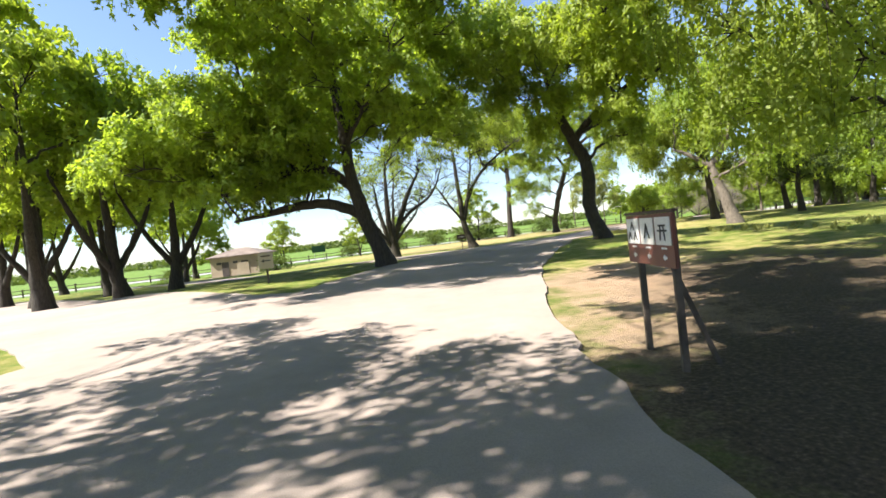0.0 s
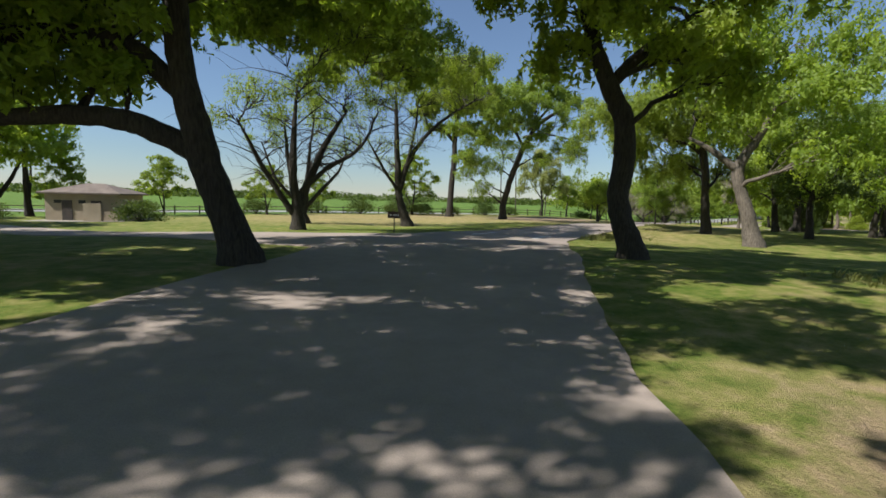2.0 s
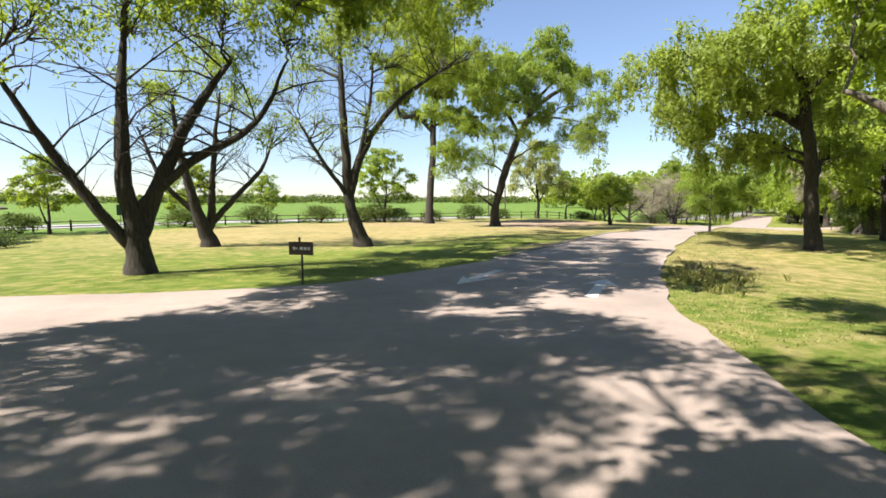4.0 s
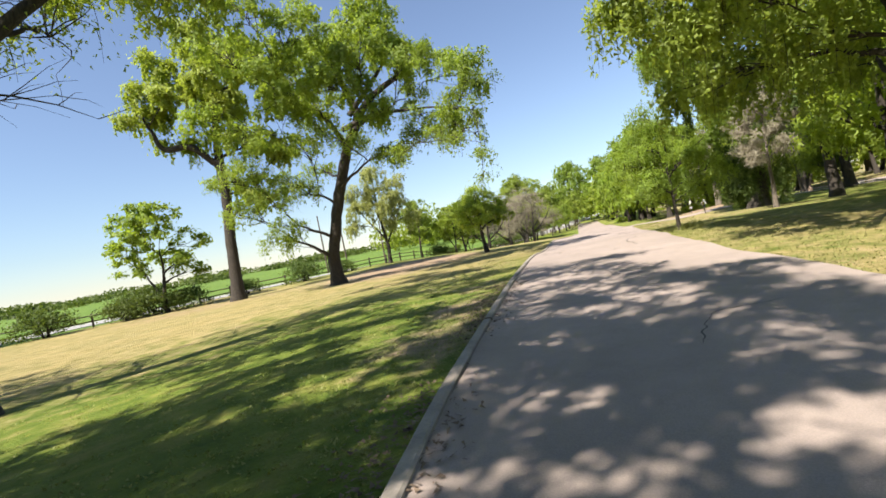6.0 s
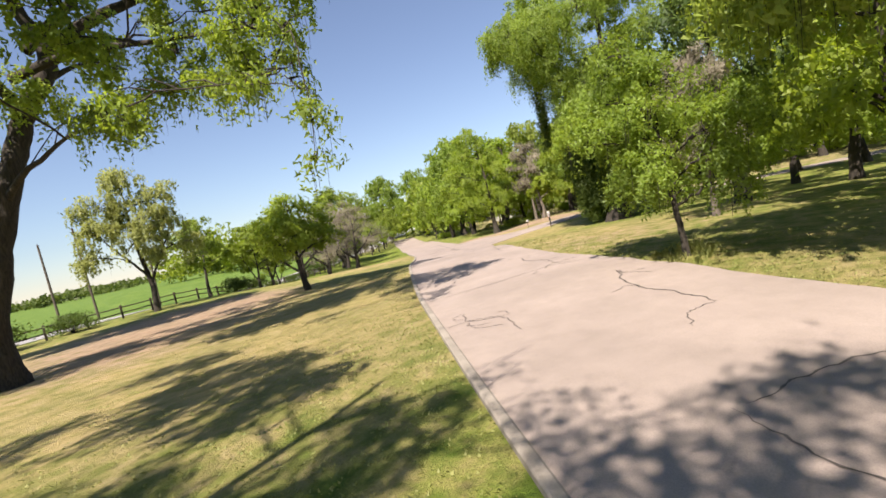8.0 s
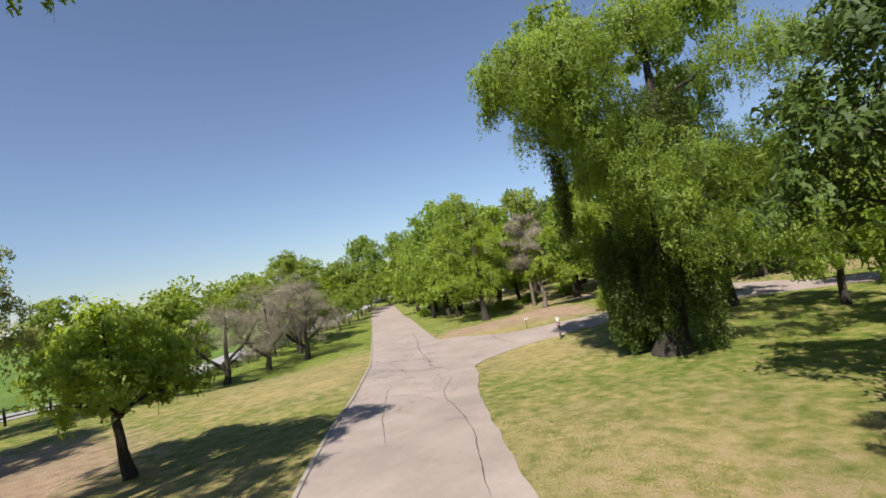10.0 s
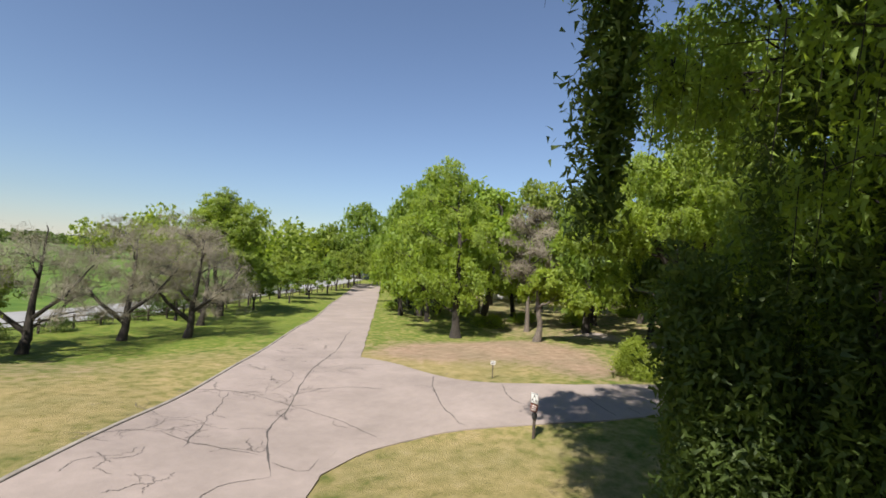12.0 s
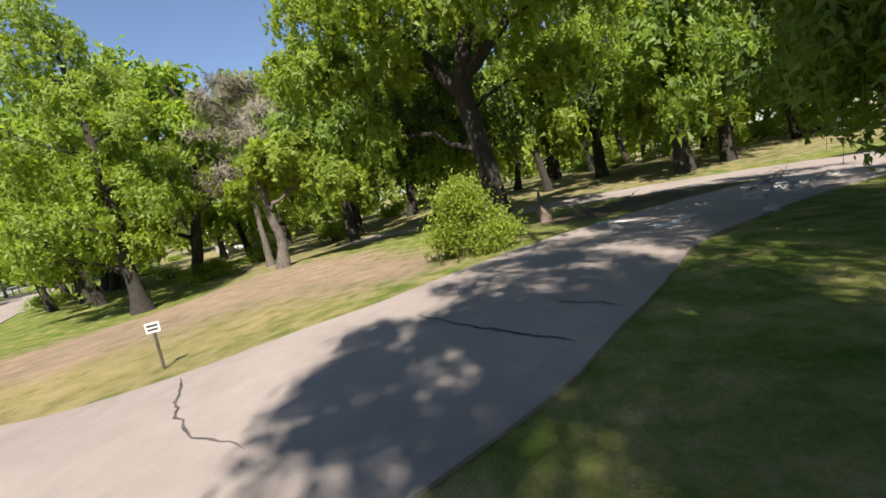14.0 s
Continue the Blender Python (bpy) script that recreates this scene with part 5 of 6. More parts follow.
M_STEEL = mottled("galvanised_steel", (0.28, 0.28, 0.28), (0.4, 0.4, 0.4), 6.0, 0.45, 60, 0.1, 0.002, 0.9)
M_TAN = mottled("tan_masonry", (0.36, 0.29, 0.21), (0.46, 0.38, 0.29), 0.9, 0.9, 20, 0.4, 0.01)
M_ROOF = mottled("brown_shingles", (0.13, 0.1, 0.085), (0.22, 0.175, 0.15), 1.5, 0.9, 18, 0.6, 0.02)
M_DOOR = mottled("dark_door_paint", (0.05, 0.04, 0.04), (0.09, 0.07, 0.06), 2.0, 0.6)
M_GREEN = mottled("green_sign_paint", (0.012, 0.07, 0.035), (0.02, 0.1, 0.05), 3.0, 0.5)
M_STUMP = mottled("split_stump_wood", (0.1, 0.07, 0.05), (0.26, 0.185, 0.13), 2.2, 0.85, 14, 0.7, 0.02)
M_ROCK = mottled("pale_rock", (0.3, 0.28, 0.25), (0.5, 0.47, 0.43), 2.5, 0.9, 16, 0.6, 0.02)
M_PALE_WALL = mottled("pale_painted_wall", (0.6, 0.58, 0.53), (0.72, 0.7, 0.66), 0.7, 0.7)

# ---------------------------------------------------------------- kerb
kerb = new("kerb")
tagged(kerb, "low concrete kerb with open joints along the road", "kerb", kind="structure")
kline = spline(np.array([(8.6, 42.2), (9.9, 43.8), (13, 47.2), (16.1, 50.5), (19.2, 53.7), (29.5, 63.7), (38, 71.3), (44.5, 76.5), (50, 81.3), (59, 90), (80, 110.6), (106, 136.3)], float), 1200)
kd = np.concatenate([[0], np.cumsum(np.linalg.norm(np.diff(kline, axis=0), axis=1))])
kr = random.Random(5)
at = 0.0
while at < kd[-1] - 3.2:
    seg = 3.0
    bm = bmesh.new()
    prev = None
    for u in np.linspace(at + 0.02, at + seg - 0.02, 5):
        k = min(int(np.searchsorted(kd, u)), len(kline) - 2)
        p, q = kline[k], kline[k + 1]
        d = (q - p) / np.linalg.norm(q - p)
        nrm = np.array((-d[1], d[0]))
        z = gz(*p) + kr.uniform(-0.004, 0.004)
        ring = []
        for off, up in ((-0.02, -0.1), (-0.02, 0.076), (0.005, 0.092), (0.105, 0.092), (0.125, 0.076), (0.125, -0.1)):
            w = p + nrm * off
            ring.append(bm.verts.new((w[0], w[1], z + up)))
        if prev:
            for i in range(5):
                bm.faces.new((prev[i], prev[i + 1], ring[i + 1], ring[i]))
        else:
            bm.faces.new(ring)
        prev = ring
    bm.faces.new(prev[::-1])
    bmesh.ops.recalc_face_normals(bm, faces=bm.faces)
    part("kerb_stone", bm, M_KERB, kerb)
    at += seg

# dry leaves blown against the kerb
M_DRY = mottled("dry_leaves", (0.06, 0.04, 0.024), (0.22, 0.155, 0.1), 9.0, 0.9)
dr = np.random.RandomState(91)
near = kline[(kd > 0.4) & (kd < 11)]
pick = near[dr.randint(0, len(near) - 1, 2200)]
side = np.where(dr.rand(2200) < 0.72, 0.14 + np.abs(dr.randn(2200)) * 0.3, -0.03 - np.abs(dr.randn(2200)) * 0.16)
lie = pick + np.stack([-0.72 * side, 0.69 * side], 1) + dr.randn(2200, 2) * 0.06
heap = np.sin(pick[:, 0] * 2.1) + np.sin(pick[:, 0] * 0.9 + 1) > dr.randn(2200) * 0.8 - 0.2
lie = lie[heap]
on_road = side[heap] < 0
dry = leaf_mesh("dry_leaves", np.array([(px, py, gz(px, py) + (0.062 if o else 0.03)) for (px, py), o in zip(lie, on_road)]), 0.035 + 0.045 * dr.rand(len(lie)), dr, M_DRY, 0.6, 0.0,
                np.tile((0.0, 0.0, 2.2), (len(lie), 1)))
tagged(new("dry_leaves", dry), "brown dry leaves lying against the kerb", "leaf litter", kind="stuff")

# ---------------------------------------------------------------- cracks and road paint
CRACKS = [
    ([(49.2, 73.4), (50.4, 75.4), (51.3, 76.8), (53.4, 78.6), (55.2, 80.5), (58, 83.4), (61, 86), (64.1, 88.7), (70, 94.4)], .1),
    ([(48.2, 78.2), (48.7, 76.6), (49.8, 74.7)], .06), ([(51.3, 83), (52.7, 81.9), (53.6, 78.9), (53.8, 76.3), (53.4, 73.6)], .05),
    ([(62.1, 78.2), (59.8, 76.5), (57.7, 74.2), (56.6, 72.7)], .07), ([(62.7, 74.4), (60.4, 72.6), (59.6, 71.4)], .06),
    ([(52.7, 81.9), (51, 79.8), (49.9, 78.6), (48.2, 76.4)], .05), ([(49.7, 74.2), (50.1, 73.2), (50.9, 73.7)], .04), ([(54, 80.9), (56.6, 83.3), (56.9, 85.2)], .04)]
CRACKS += [
    ([(25.3, 59.1), (26.2, 58), (27.4, 56.9), (28.3, 56.5), (29.1, 55.9)], .05), ([(28.3, 56.5), (29.6, 57.5), (30.6, 58.8), (31.3, 59.3)], .05),
    ([(27.4, 56.9), (26.8, 56.5), (26.6, 56.1)], .03), ([(34.2, 61.9), (39.3, 66), (44, 70.4), (47.4, 72.4)], .06), ([(36.5, 67.1), (41.2, 71.6), (45, 74.6)], .05),
    ([(22.8, 56.5), (22, 55.8), (22.3, 55.1), (21.8, 54.6), (21.4, 54.2)], .04), ([(25.7, 53.9), (24, 52.9), (23.3, 52.1), (22.5, 51.3)], .06),
    ([(19, 50.7), (20.1, 49.9), (21, 48.8)], .05), ([(7.3, 40.6), (7.6, 39.9), (8.3, 39.2), (9.6, 38.9)], .07)]
CRACKS += [
    ([(62.9, 70.3), (61.7, 69.3), (60.6, 68.2)], .07), ([(62.3, 68.3), (61.5, 67.5)], .06), ([(12.6, 42.8), (13.8, 43.4), (14.9, 43)], .03), ([(16.5, 47.2), (17.6, 48.5), (18.2, 50), (19, 50.7)], .04),
    ([(31.3, 59.3), (31.2, 60.8), (32.2, 62)], .03), ([(55.2, 80.5), (57.4, 79.4), (58.2, 78)], .05), ([(58, 83.4), (60.5, 83), (62.2, 81.6)], .04), ([(46.2, 72), (48, 73.6), (49.2, 73.4)], .05), ([(42, 69.2), (43, 71.6), (42.4, 73.4)], .04)]


cr = random.Random(31)
for k in range(30):
    # fine crazing along the middle of the road past the junction
    u = cr.uniform(0, 1)
    cx, cy = 42 + 24 * u + cr.uniform(-2.6, 2.6), 70.5 + 21 * u + cr.uniform(-2.6, 2.6)
    turn = radians(cr.choice((42, 42, 130, 95)) + cr.uniform(-25, 25))
    l = cr.uniform(.8, 2.4)
    pts = [(cx, cy)]
    for s in range(3):
        turn += cr.uniform(-.6, .6)
        pts.append((pts[-1][0] + math.cos(turn) * l / 3, pts[-1][1] + math.sin(turn) * l / 3))
    CRACKS.append((pts, cr.uniform(.03, .06)))


def crack(points, width, seed):
    rng = np.random.RandomState(seed)
    p = spline(np.array(points, float), max(14, len(points) * 12))
    d = np.gradient(p, axis=0)
    d /= np.linalg.norm(d, axis=1)[:, None]
    nrm = np.stack([-d[:, 1], d[:, 0]], 1)
    p = p + nrm * (np.cumsum(rng.randn(len(p)))[:, None] * 0.016 + np.convolve(rng.randn(len(p)), np.ones(3) / 3, 'same')[:, None] * 0.03)
    w = width * (0.35 + 0.65 * rng.rand(len(p))) * np.clip(np.minimum(np.arange(len(p)), np.arange(len(p))[::-1]) / 4.0, 0.1, 1)
    bm = bmesh.new()
    pair = None
    for c, n, h in zip(p, nrm, w):
        a, b = c + n * h / 2, c - n * h / 2
        new_pair = [bm.verts.new((q[0], q[1], gz(*q) + 0.0515)) for q in (a, b)]
        if pair:
            bm.faces.new((pair[0], pair[1], new_pair[1], new_pair[0]))
        pair = new_pair
    part("crack", bm, M_CRACK, ROAD)


for i, (pts, w) in enumerate(CRACKS):
    crack(pts, w * 0.8, 100 + i)
    # short side cracks
    if len(pts) > 3:
        rr = random.Random(i)
        for k in range(len(pts)):
            bx, by = pts[rr.randrange(len(pts))]
            a = rr.uniform(0, 6.28)
            l = rr.uniform(0.5, 1.3)
            crack([(bx, by), (bx + math.cos(a) * l * .5, by + math.sin(a) * l * .5), (bx + math.cos(a + .5) * l, by + math.sin(a + .5) * l)], 0.025, 300 + i * 9 + k)


def arrow_mark(tip, tail, label):
    t, e = np.array(tip, float), np.array(tail, float)
    long = np.linalg.norm(t - e)
    d = (t - e) / long
    n = np.array((-d[1], d[0]))
    head = 0.46 * long
    shape = [(0, .14), (long - head * .72, .14), (long - head, .5), (long, 0), (long - head, -.5), (long - head * .72, -.14), (0, -.14)]
    bm = bmesh.new()
    vs = []
    for u, v in shape:
        q = e + d * u + n * v
        vs.append(bm.verts.new((q[0], q[1], gz(*q) + 0.0505)))
    bm.faces.new(vs)
    bmesh.ops.triangulate(bm, faces=bm.faces)
    bmesh.ops.subdivide_edges(bm, edges=bm.edges, cuts=3, use_grid_fill=True)
    for v in bm.verts:
        v.co.z = gz(v.co.x, v.co.y) + 0.0505
    bmesh.ops.recalc_face_normals(bm, faces=bm.faces)
    me = bpy.data.meshes.new("road_arrow")
    bm.to_mesh(me)
    bm.free()
    me.materials.append(M_ARROW)
    tagged(new("road_arrow", me), label, "road marking", "road arrows")


arrow_mark((5.83, 36.38), (7.8, 38.86), "worn white painted arrow on grey asphalt")
arrow_mark((10.42, 36.77), (8.56, 34.16), "worn white painted arrow on grey asphalt")
arrow_mark((66.9, 65.6), (68.3, 64.3), "faded white arrow on the side road")

arrow_mark((70.5, 66.3), (69.2, 65.5), "faded white arrow on the side road")

# ---------------------------------------------------------------- signs
def sign_root(name, x, y, facing, label):
    """A stand whose board looks along -y of its own; facing: degrees that it is turned."""
    ob = new(name)
    ob.matrix_world = pose(x, y, gz(x, y), 0, 0, facing)
    return tagged(ob, label, "sign", "park signs")


def flat(name, outline, mat, parent, y, label=""):
    return part(name, prism_bm(outline, 0.004, (0, y, 0)), mat, parent, label)


def rect(cx, cz, w, h):
    return [(cx - w / 2, cz - h / 2), (cx + w / 2, cz - h / 2), (cx + w / 2, cz + h / 2), (cx - w / 2, cz + h / 2)]


def tent(parent, cx, cz, w, h, y, mat_ink=None):
    mat_ink = mat_ink or M_BLACK
    flat("pictogram", [(cx - w / 2, cz), (cx - w / 2 + w * .18, cz), (cx, cz + h * .62), (cx + w / 2 - w * .18, cz), (cx + w / 2, cz), (cx + w * .06, cz + h), (cx - w * .06, cz + h)], mat_ink, parent, y)


# the three-panel signboard on two dark posts
s = sign_root("signboard", 2.45, 5.28, -91, "brown and white camping signboard on two dark posts")
board = part("board", box_bm(1.26, 0.035, 0.58, (0, 0, 1.39), 0.012), M_BROWN, s, "reddish-brown painted board")
for k, cx in enumerate((-0.4, 0.0, 0.4)):
    pan = part("panel", box_bm(0.36, 0.01, 0.3, (cx, -0.022, 1.49), 0.003), M_WHITE, s, "white pictogram panel")
    if k == 0:
        tent(pan, cx, 1.505, .12, .1, -0.033)
        tent(pan, cx - .08, 1.385, .12, .1, -0.033)
        tent(pan, cx + .08, 1.385, .12, .1, -0.033)
    elif k == 1:
        tent(pan, cx, 1.41, .16, .17, -0.033)
    else:
        flat("pictogram", rect(cx, 1.55, .17, .02), M_BLACK, pan, -0.033)
        flat("pictogram", rect(cx, 1.495, .22, .02), M_BLACK, pan, -0.033)
        flat("pictogram", [(cx - .07, 1.39), (cx - .045, 1.39), (cx - .02, 1.55), (cx - .045, 1.55)], M_BLACK, pan, -0.033)
        flat("pictogram", [(cx + .045, 1.39), (cx + .07, 1.39), (cx + .045, 1.55), (cx + .02, 1.55)], M_BLACK, pan, -0.033)
    flat("lettering_bar", rect(cx, 1.305, .13, .018), M_WHITE, board, -0.0225)
    flat("arrow_mark", [(cx - .05, 1.205), (cx, 1.24), (cx, 1.22), (cx + .045, 1.22), (cx + .045, 1.19), (cx, 1.19), (cx, 1.17)], M_WHITE, board, -0.0225)
for cx in (-0.44, 0.46):
    part("post", box_bm(0.07, 0.07, 1.94, (cx, 0.056, 0.71), 0.01), M_POST, s)
part("brace", box_bm(0.05, 0.05, 1.35, (0.3, 0.3, 0.52), 0.008, Matrix.Rotation(radians(20), 4, 'X')), M_POST, s)
part("cap_rail", box_bm(1.32, 0.05, 0.035, (0, 0.005, 1.7), 0.008), M_DARKSIGN, s)
# a small tan sign on the island
s = sign_root("direction_sign", -7.41, 20.25, 8, "small weathered tan sign with a dark arrow on the island")
b = part("board", box_bm(0.6, 0.03, 0.68, (0, 0, 0.98), 0.01), M_TAN, s, "weathered tan board")
flat("arrow_mark", [(-.2, .98), (-.06, 1.06), (-.06, 1.0), (.2, 1.0), (.2, .96), (-.06, .96), (-.06, .9)], M_BLACK, b, -0.02)
flat("lettering_bar", rect(0, 1.18, .4, .06), M_DARKSIGN, b, -0.02)
part("post", box_bm(0.08, 0.08, 1.0, (0, 0.058, 0.45), 0.01), M_POST, s)
# a dark board on a thin post
s = sign_root("campsite_sign", 1.72, 37.5, -25, "dark brown board with white marks on a thin post")
b = part("board", box_bm(0.74, 0.035, 0.36, (0, 0, 1.0), 0.01), M_DARKSIGN, s, "dark brown board")
flat("arrow_mark", [(-.26, 1.0), (-.18, 1.06), (-.18, 1.02), (-.1, 1.02), (-.1, .98), (-.18, .98), (-.18, .94)], M_WHITE, b, -0.022)
for cx, w in ((0.02, .1), (.14, .09), (.25, .07)):
    flat("lettering_bar", rect(cx, 1.0, w, .08), M_WHITE, b, -0.022)
part("post", box_bm(0.05, 0.04, 1.1, (0, 0.042, 0.5), 0.006), M_BLACK, s)
part("finial", box_bm(0.06, 0.04, 0.12, (-.05, 0.02, 1.24), 0.008), M_POST, s)
# the camping sign at the side road
s = sign_root("camping_sign", 56.72, 69.66, -100, "white camping pictogram sign over a brown plate on a post")
s.location.z -= 0.08
b = part("board", box_bm(0.31, 0.02, 0.34, (0, 0, 1.45), 0.006), M_WHITE, s, "white board with a dark border")
for cx, cz, w, h in ((0, 1.605, .29, .01), (0, 1.295, .29, .01), (-.143, 1.45, .01, .3), (.143, 1.45, .01, .3)):
    flat("border", rect(cx, cz, w, h), M_BLACK, b, -0.0145)
tent(b, 0, 1.46, .11, .11, -0.0145)
tent(b, -.072, 1.325, .11, .11, -0.0145)
tent(b, .072, 1.325, .11, .11, -0.0145)
b = part("plate", box_bm(0.29, 0.02, 0.26, (0, 0, 1.13), 0.006), M_BROWN, s, "brown plate with pale lettering bars")
for cz, w in ((1.2, .22), (1.13, .18), (1.06, .21)):
    flat("lettering_bar", rect(0, cz, w, .028), M_WHITE, b, -0.0145)
part("post", box_bm(0.09, 0.09, 1.7, (0, 0.057, 0.7), 0.015), M_POST, s)
part("foot_box", box_bm(0.18, 0.1, 0.2, (0.02, 0.02, 0.86), 0.02), M_BLACK, s, "dark box under the plate")
# a small white sign on the far verge
s = sign_root("verge_sign", 63.7, 75.6, -60, "small white sign with dark lettering bars on a stake")
b = part("board", box_bm(0.25, 0.02, 0.2, (0, 0, 0.84), 0.005), M_WHITE, s)
flat("lettering_bar", rect(0, .88, .19, .04), M_DARKSIGN, b, -0.0145)
flat("lettering_bar", rect(0, .805, .18, .035), M_DARKSIGN, b, -0.0145)
part("post", box_bm(0.05, 0.05, 0.95, (0, 0.036, 0.38), 0.006), M_POST, s)
# a green road sign seen from the park
s = sign_root("road_sign", -20.5, 80.5, 20, "green road sign board on two steel posts")
part("board", box_bm(2.2, 0.04, 1.1, (0, 0, 1.9), 0.01), M_GREEN, s)
for cx in (-.8, .8):
    part("post", box_bm(0.09, 0.07, 2.5, (cx, 0.06, 1.2), 0.01), M_STEEL, s)

# ---------------------------------------------------------------- hut
def hut(x, y, turn):
    h = new("hut")
    h.matrix_world = pose(x, y, gz(x, y) - 0.03, 0, 0, turn)
    tagged(h, "small tan masonry hut with a low hipped shingle roof", "hut")
    w, d, z = 6.2, 4.6, 2.5
    for nm, sx, sy, at in (("wall", w, .22, (0, -d / 2, z / 2)), ("wall", w, .22, (0, d / 2, z / 2)), ("wall", .22, d - .22, (-w / 2 + .11, 0, z / 2)), ("wall", .22, d - .22, (w / 2 - .11, 0, z / 2))):
        part(nm, box_bm(sx, sy, z, at, 0.01), M_TAN, h)
    bm = bmesh.new()
    ew, ed = w / 2 + .45, d / 2 + .45
    lo = [bm.verts.new(v) for v in ((-ew, -ed, z), (ew, -ed, z), (ew, ed, z), (-ew, ed, z))]
    up = [bm.verts.new(v) for v in ((-ew, -ed, z + .14), (ew, -ed, z + .14), (ew, ed, z + .14), (-ew, ed, z + .14))]
    a, b = bm.verts.new((-.8, 0, z + 1.05)), bm.verts.new((.8, 0, z + 1.05))
    bm.faces.new(lo[::-1])
    for i in range(4):
        j = (i + 1) % 4
        bm.faces.new((lo[i], lo[j], up[j], up[i]))
    bm.faces.new((up[0], up[1], b, a)); bm.faces.new((up[2], up[3], a, b))
    bm.faces.new((up[1], up[2], b)); bm.faces.new((up[3], up[0], a))
    part("roof", bm, M_ROOF, h, "low hipped brown shingle roof")
    for cx in (-1.2, 1.3):
        dr = part("door", box_bm(.9, .06, 1.9, (cx, -d / 2 - .13, .97), .01), M_DOOR, h, "dark painted door")
        part("handle", box_bm(.04, .05, .14, (cx + .38, -d / 2 - .185, 1.02), .01), M_STEEL, dr)
    part("screen_wall", box_bm(1.5, .16, 1.7, (1.5, -d / 2 - 1.1, .85), .01), M_TAN, h)
    for cx in (-2.0, .1):
        part("vent_window", box_bm(.6, .05, .3, (cx, -d / 2 - .125, 1.8), .01), M_BLACK, h)
    part("slab", box_bm(w + 1.2, d + 3.2, .12, (0, -1, .02), .02), M_KERB, h)


hut(-25.9, 62.5, -2)

# ---------------------------------------------------------------- fence and poles
FENCE = [(-64, 56), (-18, 79.5), (5, 88.5), (30, 95.5), (46, 103), (57, 109.5), (68, 117), (78, 123), (97, 135), (125, 153)]
fence = new("fence")
fl = spline(np.array(FENCE, float), 900)
fd = np.concatenate([[0], np.cumsum(np.linalg.norm(np.diff(fl, axis=0), axis=1))])
fence.location = (*fl[0], gz(*fl[0]))
tagged(fence, "low weathered wooden rail fence along the field", "fence")
fo = np.array(fence.location)
stops = [fl[min(int(np.searchsorted(fd, u)), len(fl) - 1)] for u in np.arange(0, fd[-1], 2.8)]
post_me = None
for i, p in enumerate(stops):
    if post_me is None:
        ob = part("post", box_bm(.14, .14, 1.35, (0, 0, .45), .015), M_POST, fence)
        post_me = ob.data
    else:
        ob = new("post", post_me)
        ob.parent = fence
    ob.location = (p[0] - fo[0], p[1] - fo[1], gz(*p) - fo[2])
    if i:
        q = stops[i - 1]
        for up in (.5, .95):
            vs, fs = [], []
            a = np.array((q[0], q[1], gz(*q) + up)) - fo
            b = np.array((p[0], p[1], gz(*p) + up)) - fo
            tube([a, (a + b) / 2 + (0, 0, -.02), b], (.05, .045, .05), 6, vs, fs)
            ob = mesh_object("rail", vs, fs, M_POST)
            ob.parent = fence
for x, y, h, lean in ((34.5, 121, 12, -1.5), (30, 118, 10, -1), (44, 127, 9, 1)):
    ob = new("utility_pole")
    ob.matrix_world = pose(x, y, gz(x, y), 0, lean, 0)
    tagged(ob, "thin dark wooden utility pole beside the highway", "pole", "poles by the highway")
    part("pole", cone_bm(.15, .1, h, 10, (0, 0, -.3)), M_POST, ob)
    part("insulator", cone_bm(.05, .03, .18, 8, (0, 0, h - .32)), M_STEEL, ob)

# ---------------------------------------------------------------- shrubs, stump, rocks, far shed
def shrub(x, y, w, h, seed, n, leaf, label, size=0.16, name="shrub", group="shrubs"):
    rng = np.random.RandomState(seed)
    root = new(name)
    root.location = (x, y, gz(x, y))
    tagged(root, label, "shrub", group)
    cs = []
    vs, fs = [], []
    for k in range(22):
        a, f = rng.rand() * 6.28, rng.rand()
        c = np.array((w * .42 * (1 - .75 * f) * math.cos(a), w * .42 * (1 - .75 * f) * math.sin(a), h * (.12 + .78 * f)))
        tube([(0, 0, -.1), c * (.5, .5, .45), c], (.03, .02, .008), 4, vs, fs)
        cs.append(c + rng.randn(n // 22, 3) * np.array((w * .13, w * .13, h * .09)))
    pos = np.concatenate(cs)
    pos[:, 2] = np.abs(pos[:, 2])
    wood_object("stem", vs, fs, M_BARK, root)
    ob = new("foliage", leaf_mesh("foliage", pos, size * (.6 + .7 * rng.rand(len(pos))), rng, leaf, .55))
    ob.parent = root
    return root


shrub(69.3, 69.8, 2.1, 2.35, 81, 15000, M_LEAF_YELLOW, "bright yellow-green rounded shrub at the road edge", 0.1)
hedge = shrub(-8, 83.6, 4.6, 2.1, 82, 2800, M_LEAF_DEEP_SHADED, "low dark shrub along the fence", 0.22, group="shrubs along the fence")
hr = random.Random(8)
for x, y, sc in ((-1, 85.6, 1), (4.2, 86.6, .9), (6.2, 87.2, 1.1), (8.6, 87.4, .85), (14, 90.4, .7), (20, 92, 1), (25, 93.4, .7), (41.5, 100.2, .9), (45, 102.4, .8), (52.5, 106.6, .5), (56, 109.8, .45), (60, 113, .5), (64, 116.4, 1), (69, 120.6, 1.1), (74, 124.6, 1), (79, 128.8, 1.2), (85, 133.6, 1.2), (-15, 80, .9), (-27, 74, .9), (48.5, 104.2, .5), (92, 139.6, 1.3), (-20, 58, .9), (-31.5, 56.5, .8)):
    copy_thing(hedge, pose(x, y, gz(x, y), 0, 0, hr.uniform(0, 360)) @ Matrix.Scale(sc, 4))
